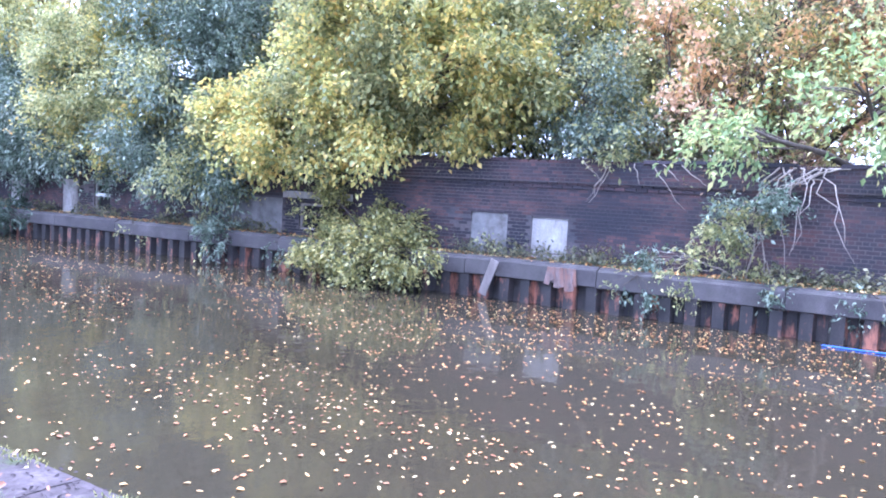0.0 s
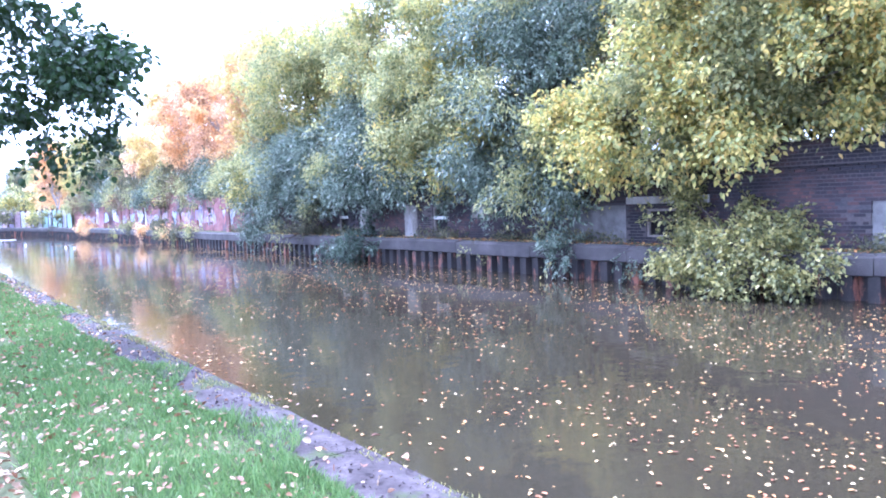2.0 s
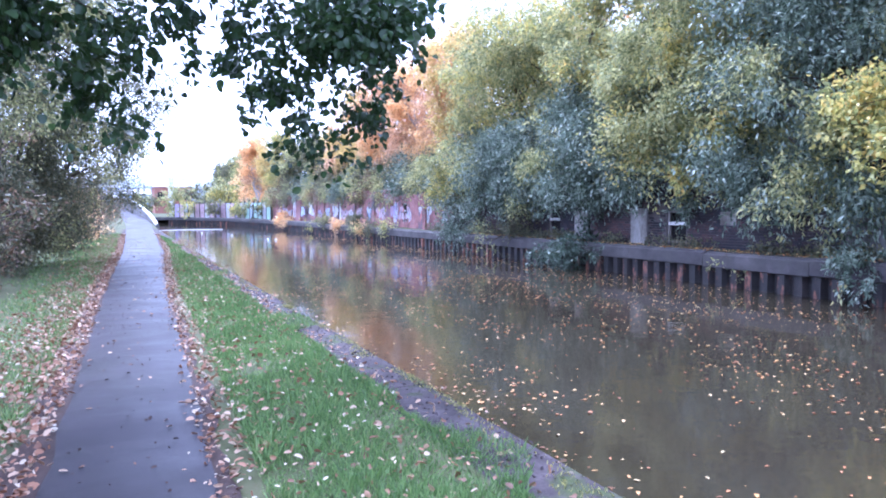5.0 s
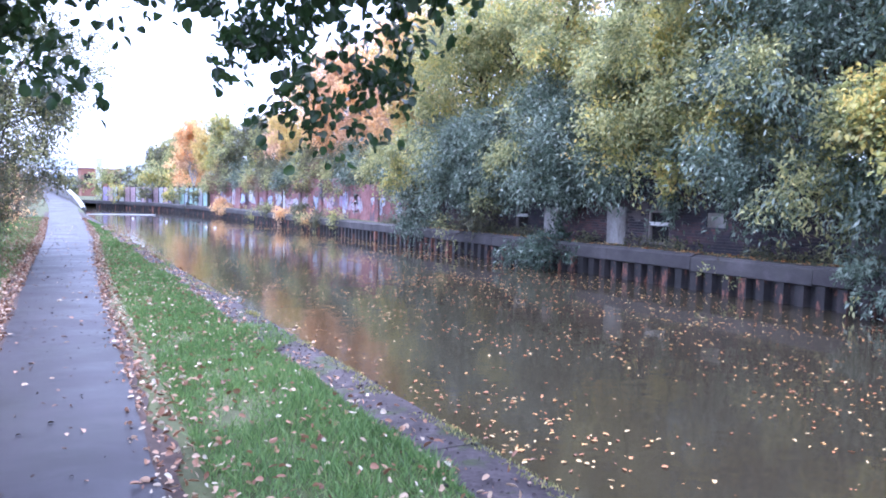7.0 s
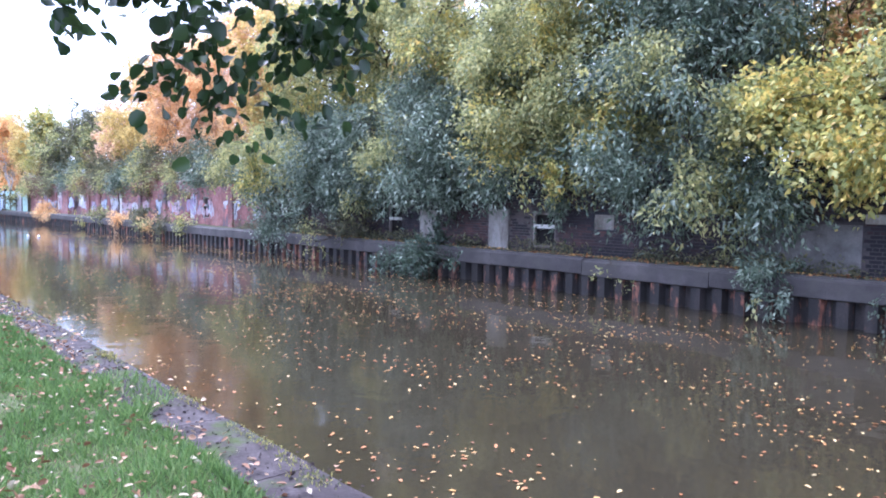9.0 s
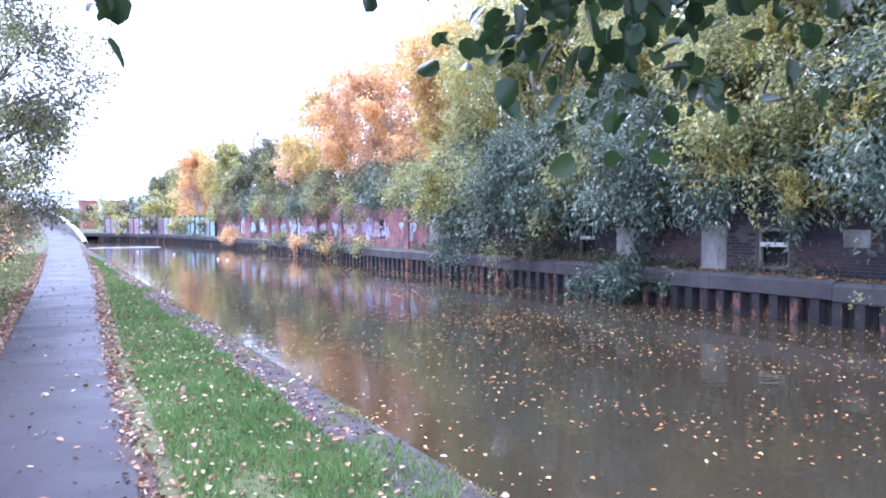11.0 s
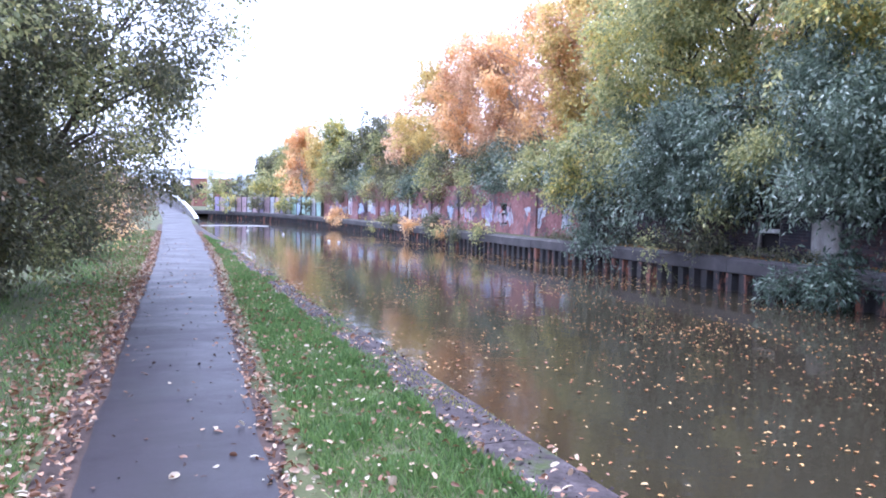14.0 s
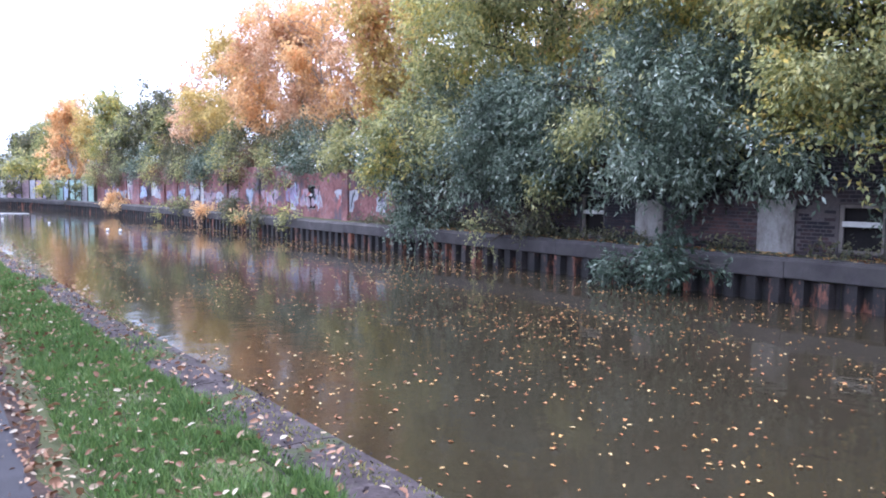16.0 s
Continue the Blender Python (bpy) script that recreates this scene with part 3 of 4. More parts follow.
def infill(name, label, key, material, depth=0.04, lip=0.0):
    y0, y1, z0, z1 = OPEN[key]
    root = thing(name, (WX, (y0 + y1) / 2, z0), label, "panel", kind="structure")
    bm = bmesh.new()
    bmesh.ops.create_grid(bm, x_segments=14, y_segments=14, size=0.5)
    for v in bm.verts:
        a, b = v.co.x + 0.5, v.co.y + 0.5
        v.co = Vector((WX + depth - lip + 0.012 * noise.noise(Vector((a * 3, b * 3, y0))), y0 + a * (y1 - y0), z0 + b * (z1 - z0) + (0.03 * noise.noise(Vector((a * 4, y0, 1))) if b > 0.95 else 0)))
    part("face", bm, material, root)
    part("backing", boxed(WX + depth + 0.03, WX + 0.3, y0, y1, z0, z1), GREYREND, root)
    return root


infill("panel_1", "pale rendered blocked opening in the brick wall", "pale", RENDERED)
infill("panel_2", "grey rendered blocked opening half hidden by weeds", "grey", GREYREND)
infill("panel_3", "wide grey concrete slab filling an opening", "slab", GREYREND, 0.03)
infill("panel_4", "small patch of pale blocks in the brick wall", "block", RENDERED)
infill("panel_5", "tall pale concrete board in a blocked doorway", "board_a", RENDERED, 0.0, 0.05)
infill("panel_6", "tall pale concrete board in a blocked doorway", "board_b", RENDERED, 0.0, 0.05)


def wall_window(name, key, label, x=WX, bar=WHITEPAINT, bar_label="white painted transom bar"):
    y0, y1, z0, z1 = OPEN[key] if isinstance(key, str) else key
    root = thing(name, (x, (y0 + y1) / 2, z0), label, "window", kind="structure")
    # solid backing, coloured near black in place of the unlit depth
    part("shade_backing", boxed(x + 0.22, x + 0.3, y0, y1, z0, z1), INSIDE_SHADE, root)
    fr = bmesh.new()
    w = 0.06
    for a, b, c, d in ((y0, y0 + w, z0, z1), (y1 - w, y1, z0, z1), (y0 + w, y1 - w, z0, z0 + w), (y0 + w, y1 - w, z1 - w, z1)):
        box(fr, x + 0.05, x + 0.12, a, b, c, d)
    part("window_frame", fr, TIMBER, root)
    zc = z0 + (z1 - z0) * 0.55
    part("transom", boxed(x + 0.02, x + 0.10, y0 + w, y1 - w, zc, zc + 0.1), bar, root, bar_label)


wall_window("window_1", "window", "dark empty window with a white transom bar")
wall_window("window_4", "gap", "dark broken opening with remains of a frame", WX, BARK, "dark rotten transom bar")
lintel = thing("lintel", (WX, 13.0, 1.24), "pale stone lintel over the blocked openings", "lintel", kind="structure")
part("stone", boxed(WX - 0.05, WX + 0.1, 11.4, 13.7, 1.24, 1.42, 0.012), RENDERED, lintel)
wall_window("window_2", "frame", "dark empty window with a broken timber frame")


def far_wall():
    """The further wall, painted over, with doorways; it bends with the bank."""
    root = thing("wall_north", (WX, 50, 0.2), "far red brick wall covered in faded graffiti", "wall", kind="structure")
    holes = [(43.0, 43.8, 0.62, 1.65), (44.8, 45.55, 0.55, 1.66), (56.2, 57.0, 0.5, 1.8), (64.8, 66.4, 0.9, 1.9), (69.8, 71.3, 0.6, 1.95)]
    bm = bmesh.new()
    ys = sorted({37.0, 68.0, 72.0, 80.0, *[v for h in holes for v in h[:2]]})
    ys = [y for y in ys]
    for a, b in zip(ys, ys[1:]):
        hole = [h for h in holes if h[0] < (a + b) / 2 < h[1]]
        s = 0.0 if b <= 68 else -0.25
        top = 2.15 + 0.15 * noise.noise(Vector((a, 2, 1))) if b < 52 else 2.5
        if hole:
            box(bm, WX + s, WX + 0.35 + s, a, b, 0.0, hole[0][2])
            box(bm, WX + s, WX + 0.35 + s, a, b, hole[0][3], top)
        else:
            box(bm, WX + s, WX + 0.35 + s, a, b, 0.0, top)
    part("brickwork", bm, FARBRICK, root)
    bm = bmesh.new()
    for y in (40.2, 48.5, 52.5, 60.5, 63.0, 68.3):
        box(bm, WX - 0.1, WX + 0.2, y, y + 0.45, 0.1, 2.25, 0.01)
    part("pier", bm, FARBRICK, root)
    for i, h in enumerate(holes):
        if i == 0:
            wall_window("window_3", h, "dark broken window with a white bar")
            continue
        d = thing("door_1", (WX, (h[0] + h[1]) / 2, h[2]), "white boarded doorway in the far wall", "door", kind="structure")
        s = 0.0 if h[1] < 68 else -0.25
        part("board", boxed(WX + 0.10 + s, WX + 0.14 + s, h[0] + 0.14, h[1], h[2], h[3], 0.005), WHITEPAINT, d)
        # backing behind the board, its darkness painted in as shade
        part("shade_backing", boxed(WX + 0.2 + s, WX + 0.3 + s, h[0], h[1], h[2], h[3]), INSIDE_SHADE, d)


far_wall()


def tag_patch(rng, y, z, w, h, x, angle=0.0):
    """A sprayed shape: an uneven rounded outline, flat against the wall."""
    n, ph = 14, rng.uniform(0, 6)
    ring = []
    for k in range(n):
        q = 2 * math.pi * k / n
        r = 1 + 0.28 * math.sin(3 * q + ph) + rng.uniform(-0.16, 0.16)
        a, b = 0.5 * w * r * math.copysign(abs(math.cos(q)) ** 0.7, math.cos(q)), 0.5 * h * r * math.copysign(abs(math.sin(q)) ** 0.7, math.sin(q))
        ring.append((x, y + a * math.cos(angle) - b * math.sin(angle), z + a * math.sin(angle) + b * math.cos(angle)))
    return ring


def graffiti():
    """Large faded pieces along the far wall: filled shapes with strokes on them, laid in thin coats."""
    rng = random.Random(31)
    y = 37.6
    while y < 78:
        w, h = rng.uniform(0.7, 1.7), rng.uniform(0.6, 1.1)
        s = 0.0 if y + w < 67.5 else -0.25
        if 67.0 < y + w / 2 < 69.5:
            y += 1.0
            continue
        root = thing("graffiti", (WX + s, y + w / 2, 0.3), "faded sprayed lettering shapes on the far brick wall", "graffiti", "graffiti on the far wall")
        coats = [(rng.choice((0, 1, 2, 0, 4)), 1)] + [(rng.choice((0, 0, 1, 6, 2, 5)), 0) for _ in range(7)]
        for c, (tone, base) in enumerate(coats):
            if base:
                ring = tag_patch(rng, y + w / 2, 0.6 + h * 0.55, w, h * 0.8, WX + s - 0.004)
            else:
                ring = tag_patch(rng, y + w * rng.uniform(0.05, 0.95), 0.6 + h * rng.uniform(0.15, 0.95), rng.uniform(0.07, 0.16), h * rng.uniform(0.3, 0.7), WX + s - 0.004 - 0.002 * (c + 1), rng.gauss(0, 0.5))
            part("paint", mesh_of("paint", ring, [tuple(range(len(ring)))], SPRAY[tone]), None, root)
        y += w + rng.uniform(0.1, 1.3)


graffiti()


def panel_fence():
    root = thing("fence", (12, 90, 0.3), "graffiti covered panel fence in green, white and pink", "fence")
    # panel paints; pink and violet replace red to paint in some distance haze
    fence_tone, paint = (3, 0, 3, 3, 1, 3, 0, 2, 4, 0, 4, 2, 4, 0, 4, 4, 0, 1, 4, 2), 0
    pts = [(14.2, 80), (13.4, 88), (11.9, 96), (9.6, 103), (7.0, 109)]
    for (xa, ya), (xb, yb) in zip(pts, pts[1:]):
        n = 5
        for k in range(n):
            a, b = Vector((xa, ya, 0)).lerp(Vector((xb, yb, 0)), k / n), Vector((xa, ya, 0)).lerp(Vector((xb, yb, 0)), (k + 1) / n)
            d = (b - a).normalized() * 0.06
            side = Vector((-d.y, d.x, 0)) * 0.7
            bm = bmesh.new()
            vs = [bm.verts.new(p + s + Vector((0, 0, z))) for s in (side, -side) for p, z in ((a + d, 0.2), (b - d, 0.2), (b - d, 2.0), (a + d, 2.0))]
            for f in ((0, 1, 2, 3), (7, 6, 5, 4), (0, 4, 5, 1), (1, 5, 6, 2), (2, 6, 7, 3), (3, 7, 4, 0)):
                bm.faces.new([vs[i] for i in f])
            part("panel", bm, SPRAY[fence_tone[paint % len(fence_tone)]], root)
            paint += 1
            part("post", boxed(a.x - 0.09, a.x + 0.09, a.y - 0.09, a.y + 0.09, 0.0, 2.2, 0.01), BARK, root)


panel_fence()

# land that closes the canal at its bend
endland = new("ground_far", mesh_of("ground_far", [(4.2, 111.5, 0.25), (9.2, 101.5, 0.25), (11.8, 91.5, 0.25), (13.3, 79.5, 0.25), (14.2, 70, 0.25), (300, 70, 0.3), (300, 600, 3), (-300, 600, 3), (-300, 117, 0.3), (-6, 117, 0.25),
                                                     (4.2, 111.5, -1.5), (-6, 117, -1.5), (-300, 117, -1.5)],
                                    [(0, 1, 2, 3, 4, 5, 6, 7, 8, 9), (0, 9, 11, 10), (9, 8, 12, 11)], GROUND))
tagged(endland, "rough grassy bank at the bend of the canal", "ground", kind="structure")


def ramp_parapet():
    """The humped ramp's parapet: a graffitied wall with a thick white rounded coping."""
    root = thing("parapet", (2.5, 70, 0), "bridge ramp parapet with white coping and graffiti", "parapet", kind="structure")
    n = 26
    bm = bmesh.new()
    cop = []
    rows = []
    for i in range(n + 1):
        f = i / n
        y = 67 + 30 * f
        x = 2.75 - 0.3 * f - 2.9 * f ** 1.6
        h = 0.1 + 2.7 * (1 - (1 - f) ** 1.5)
        rows.append([bm.verts.new((x + dx, y, zz)) for dx, zz in ((-0.18, -0.8), (-0.18, h), (0.18, h), (0.18, -0.8))])
        cop.append((Vector((x, y, h + 0.05)), 0.14))
    for p, q in zip(rows, rows[1:]):
        for k in range(4):
            bm.faces.new((p[k], p[(k + 1) % 4], q[(k + 1) % 4], q[k]))
    bm.faces.new(rows[0][::-1])
    part("wall", bm, GREYREND, root)
    part("coping", tubes("coping", [cop], WHITEPAINT, 10), None, root, "thick white coping")


ramp_parapet()
body = ribbon("ramp", [(62, -2.5, 2.6), (80, -2.2, 1.9), (97, -4.0, -0.3)], GROUND, lambda y: ramp_height(y) - 0.03, 1.0)
tagged(body, "grassy ramp rising to the bridge", "ramp", kind="structure")


# ---- far bank trees and bushes, nearest first ----
tree("tree", "tall yellow-green autumn tree overhanging the wall", "tree", (15.9, 11.2, RAISED), [(14.6, 10.6, 5.2, 2.6, 3.6, 3.1), (14.2, 12.6, 3.4, 1.6, 2.2, 1.5), (14.2, 8.6, 3.9, 1.4, 1.9, 1.4), (14.6, 7.4, 4.9, 1.2, 1.1, 1.2), (15.8, 10.6, 8.3, 2.6, 3.0, 2.2)],
     LF_YELLOW, 210, 25, 0.125, 0.6, 21, 3, 0.12, twig=0.6, limbs=60)
tree("bush", "yellow-green bush spilling over the beam to the water", "bush", (13.95, 10.2, 0.28), [(13.5, 10.6, 0.35, 0.9, 1.8, 0.75), (13.2, 9.2, 0.1, 0.7, 1.1, 0.5), (14.0, 11.2, 0.9, 0.7, 1.2, 0.6)],
     LF_BUSH, 300, 24, 0.095, 0.6, 22, 5, 0.03, twig=0.4, limbs=40, spread=0.07)
tree("tree", "blue-green leaved tree drooping over the wall", "tree", (16.0, 17.5, RAISED), [(14.9, 17.6, 4.4, 2.3, 2.7, 2.6), (14.1, 17.2, 2.3, 1.2, 2.0, 1.3), (15.8, 17.0, 7.2, 2.3, 2.5, 2.2)],
     LF_BLUE, 210, 25, 0.14, 0.34, 23, 3, 0.10, twig=0.7, droop=0.6, limbs=60)
tree("tree", "pale yellow-green tree above the canal wall", "tree", (16.2, 21.4, RAISED), [(15.0, 21.6, 5.0, 2.2, 2.2, 3.0), (14.1, 21.0, 2.8, 1.2, 1.6, 1.1), (15.8, 21.2, 8.0, 2.2, 2.2, 2.2)],
     LF_OLIVE, 210, 24, 0.12, 0.5, 24, 3, 0.10, twig=0.6, limbs=60)
tree("tree", "dense grey-green willow-like tree hanging over the quay", "tree", (15.8, 26.5, RAISED), [(13.95, 26.3, 3.5, 1.7, 3.0, 1.6), (14.1, 24.4, 2.35, 0.8, 1.9, 0.8), (14.9, 28.2, 4.1, 1.8, 2.8, 1.4), (15.2, 24.6, 4.4, 1.9, 2.0, 1.8), (14.15, 28.6, 2.4, 0.6, 2.0, 0.55), (14.15, 25.2, 2.4, 0.6, 1.5, 0.55), (13.95, 22.6, 2.5, 0.8, 1.5, 0.5)],
     LF_BLUE, 225, 24, 0.14, 0.34, 25, 4, 0.11, twig=0.7, droop=0.6, limbs=70)
tree("tree", "grey-green shrubby tree hanging down to the beam", "tree", (15.6, 32.0, RAISED), [(14.1, 31.4, 2.75, 1.4, 2.4, 1.35), (13.9, 34.4, 1.3, 0.8, 1.5, 1.1), (14.7, 32.0, 3.8, 1.7, 2.8, 1.2), (13.7, 31.2, 1.9, 0.8, 1.6, 0.8)],
     LF_BLUE, 225, 24, 0.135, 0.36, 26, 5, 0.08, twig=0.65, droop=0.6, limbs=70)
tree("tree", "tall olive-yellow tree behind the wall", "tree", (17.5, 34.0, RAISED), [(15.2, 33.0, 7.2, 2.2, 3.0, 3.3), (15.5, 29.2, 7.0, 2.2, 2.8, 2.5), (15.4, 25.6, 7.4, 2.0, 2.4, 2.1), (14.6, 35.4, 3.7, 1.5, 1.7, 1.9)],
     LF_OLIVE, 180, 24, 0.135, 0.5, 27, 3, 0.14, twig=0.6, limbs=60)
tree("bush", "dark green bush growing from the beam over the water", "bush", (13.9, 25.0, 0.28), [(13.25, 24.7, -0.05, 0.8, 1.6, 0.45), (13.8, 25.4, 0.4, 0.5, 1.0, 0.4)], LF_DEEP, 320, 18, 0.13, 0.34, 28, 5, 0.025, twig=0.4, limbs=40, spread=0.06)
tree("bush", "brown twiggy bush drooping from the beam to the water", "bush", (14.0, 30.4, 0.28), [(13.6, 30.2, 0.35, 0.6, 1.1, 0.8), (13.9, 29.2, 1.2, 0.5, 1.0, 0.7)], LF_HEDGE, 170, 12, 0.10, 0.4, 301, 8, 0.02, twig=0.5, droop=0.7, limbs=110, spread=0.06)
tree("bush", "yellowing weeds before the grey blocked opening", "bush", (14.3, 7.3, 0.28), [(14.15, 7.3, 0.6, 0.25, 0.5, 0.35), (14.2, 4.9, 0.45, 0.2, 0.35, 0.22)], LF_OLIVE, 330, 12, 0.07, 0.5, 302, 5, 0.012, twig=0.3, limbs=30, spread=0.05)
tree("bush", "pale grey-green shrub above the wall", "bush", (15.6, 5.6, RAISED), [(15.0, 5.6, 3.7, 0.8, 0.8, 1.1), (15.3, 5.2, 2.9, 0.6, 1.0, 0.5)], LF_BLUE, 260, 18, 0.10, 0.36, 303, 5, 0.025, twig=0.45, limbs=50)
tree("tree", "sparse orange-leaved sapling behind the wall", "tree", (16.6, 4.2, RAISED), [(15.9, 4.2, 5.2, 1.0, 1.0, 0.9), (16.0, 3.2, 4.2, 0.9, 1.0, 0.8)], LF_GOLD, 90, 14, 0.13, 0.6, 304, 3, 0.03, twig=0.5, limbs=40)
tree("bush", "blue-green weeds trailing over the concrete beam", "bush", (14.0, 14.9, 0.28), [(13.6, 14.8, 0.2, 0.45, 0.8, 0.5)], LF_BLUE, 300, 16, 0.11, 0.4, 29, 4, 0.02, twig=0.3, limbs=20, spread=0.05)
tree("bush", "leafy shrub and dry stems hanging from the wall top", "bush", (14.3, 1.9, 0.28), [(14.1, 1.9, 1.2, 0.45, 0.8, 0.85), (13.75, 1.7, 0.4, 0.4, 0.55, 0.55), (14.0, 3.2, 0.55, 0.35, 0.9, 0.3)], LF_BLUE, 380, 16, 0.09, 0.5, 30, 5, 0.02, twig=0.3, bark=PALEVINE, limbs=40, spread=0.05)
tree("tree", "bright lime-green leafy tree overhanging the wall", "tree", (16.2, -0.5, RAISED), [(13.8, 0.6, 3.3, 1.4, 1.9, 0.75), (14.4, -1.6, 3.9, 1.8, 2.0, 1.2)], LF_LIME, 48, 22, 0.15, 0.45, 31, 3, 0.10, twig=0.8, limbs=50, spread=0.1)
tree("tree", "thin olive and brown tree behind the wall", "tree", (17.8, 4.5, RAISED), [(16.8, 4.6, 5.2, 1.8, 2.6, 2.6), (17.2, 1.0, 6.2, 2.0, 3.0, 2.2), (16.2, 6.2, 3.8, 1.2, 1.6, 1.3)], LF_OLIVE, 110, 18, 0.12, 0.5, 32, 6, 0.05, twig=0.6, limbs=70)
tree("tree", "bare twiggy golden tree behind the wall", "tree", (18.5, 2.0, RAISED), [(17.8, 2.8, 6.8, 2.2, 3.2, 2.2), (18.0, -3.0, 6.5, 2.2, 3.0, 2.5)], LF_GOLD, 60, 14, 0.11, 0.6, 33, 7, 0.05, twig=0.6, limbs=90)
for k, (yy, ln, mt) in enumerate(((-2.5, 2.0, LF_OLIVE), (2.2, 2.2, LF_BROWN), (5.4, 1.8, LF_HEDGE), (8.0, 1.8, LF_OLIVE), (14.5, 2.2, LF_OLIVE), (19.5, 1.8, LF_HEDGE), (22.0, 1.8, LF_OLIVE), (24.0, 2.0, LF_HEDGE), (26.5, 2.0, LF_OLIVE), (11.5, 1.8, LF_HEDGE), (17.0, 1.8, LF_OLIVE), (30.0, 2.4, LF_HEDGE))):
    tree("shrub", "tangled green and brown undergrowth on the wall top", "shrub", (15.6, yy, RAISED), [(15.4, yy, 2.75, 0.7, ln, 0.6), (16.3, yy + 0.5, 3.5, 0.8, ln, 0.9)], mt, 150, 16, 0.10, 0.5, 40 + k, 6, 0.02, twig=0.45, limbs=50, group="undergrowth along the wall")
for k, (yy, mt) in enumerate(((9.6, LF_BUSH), (12.6, LF_HEDGE), (15.2, LF_BUSH), (19.4, LF_HEDGE))):
    tree("shrub", "dull green thicket filling the shade behind the wall", "shrub", (16.9, yy, RAISED), [(16.6, yy, 3.3, 0.9, 1.7, 1.2), (17.2, yy + 0.6, 5.2, 1.0, 1.7, 1.5), (17.4, yy - 0.4, 7.4, 1.0, 1.7, 1.5)], mt, 150, 18, 0.13, 0.5, 320 + k, 5, 0.03, twig=0.6, limbs=60, group="thicket behind the wall")
tree("shrub", "bushy foliage hanging over the sooty wall", "shrub", (15.2, 5.6, RAISED + 0.2), [(14.6, 5.4, 2.65, 0.5, 0.9, 0.45)], LF_BLUE, 260, 14, 0.12, 0.4, 52, 4, 0.02, twig=0.4, limbs=30)

for k in range(17):
    yy = -14 + 3.3 * k
    h = 5.2 + 1.6 * math.sin(k * 2.3)
    tree("tree", "hazy mixed autumn tree in the woodland behind", "tree", (20.5 + (k % 3) * 0.7, yy, RAISED + 0.3), [(20.2 + (k % 3) * 0.7, yy, 4.2 + h * 0.25, 1.8, 2.6, 2.4), (20.2, yy + 1.6, 4.0 + h * 0.75, 1.8, 2.4, 2.4)],
         (LF_OLIVE, LF_YELLOW, LF_HEDGE, LF_OLIVE, LF_GOLD)[k % 5], 55, 14, 0.22, 0.55, 160 + k, 3, 0.09, twig=0.7, limbs=40, group="woodland behind the wall")

for k in range(15):
    yy = 33.0 + 3.3 * k
    x0 = 14.75 - max(0, yy - 68) * 0.08
    tree("shrub", "dense mixed scrub along the top of the wall", "shrub", (x0 + 0.85, yy, RAISED - 0.05), [(x0, yy, 2.5, 0.7, 1.9, 0.7), (x0 + 1.0, yy + 1.0, 3.7, 1.0, 1.9, 1.1)], (LF_HEDGE, LF_BROWN, LF_OLIVE, LF_BLUE)[k % 4],
         150, 16, 0.13, 0.5, 200 + k, 5, 0.025, twig=0.5, limbs=40, group="scrub along the wall")
for k, yy in enumerate((-4.5, -1.0, 2.0, 4.8, 7.4)):
    tree("shrub", "leafy green and brown scrub behind the wall", "shrub", (17.2, yy, RAISED), [(16.8, yy, 3.4, 0.9, 1.7, 1.1), (17.4, yy + 0.8, 5.0, 1.0, 1.7, 1.3)], (LF_OLIVE, LF_BROWN, LF_OLIVE, LF_HEDGE, LF_BLUE)[k], 150, 18, 0.12, 0.5, 220 + k, 5, 0.03, twig=0.6, limbs=60, group="scrub behind the wall")
for k, (yy, r) in enumerate(((3.9, 0.32), (3.0, 0.25), (0.1, 0.3), (-1.2, 0.35), (12.6, 0.4), (18.6, 0.35))):
    tree("weed", "leafy weeds trailing over the concrete beam", "weed", (13.85, yy, 0.28), [(13.62, yy, 0.12, 0.22, r * 1.3, 0.38)], (LF_BLUE, LF_OLIVE)[k % 2], 330, 12, 0.08, 0.5, 240 + k, 3, 0.01, twig=0.25, droop=0.8, limbs=12, spread=0.04, group="weeds on the beam")

# golden birches and grey trees further along: place, top, leaves
BIRCHES = [(38.8, 11.3, LF_AMBER), (41.6, 11.8, LF_GOLD), (45.2, 11.6, LF_GOLD), (48.6, 11.0, LF_RUST), (52.2, 11.4, LF_GOLD), (56.4, 10.3, LF_AMBER), (61.5, 9.2, LF_RUST), (67.0, 8.6, LF_HEDGE), (73.0, 9.0, LF_HEDGE), (79.5, 9.5, LF_OLIVE), (86.0, 9.9, LF_AMBER), (93.0, 9.9, LF_GOLD), (100.0, 9.6, LF_HEDGE), (109.0, 9.4, LF_OLIVE), (120.0, 9.2, LF_HEDGE), (133.0, 9.0, LF_HEDGE)]
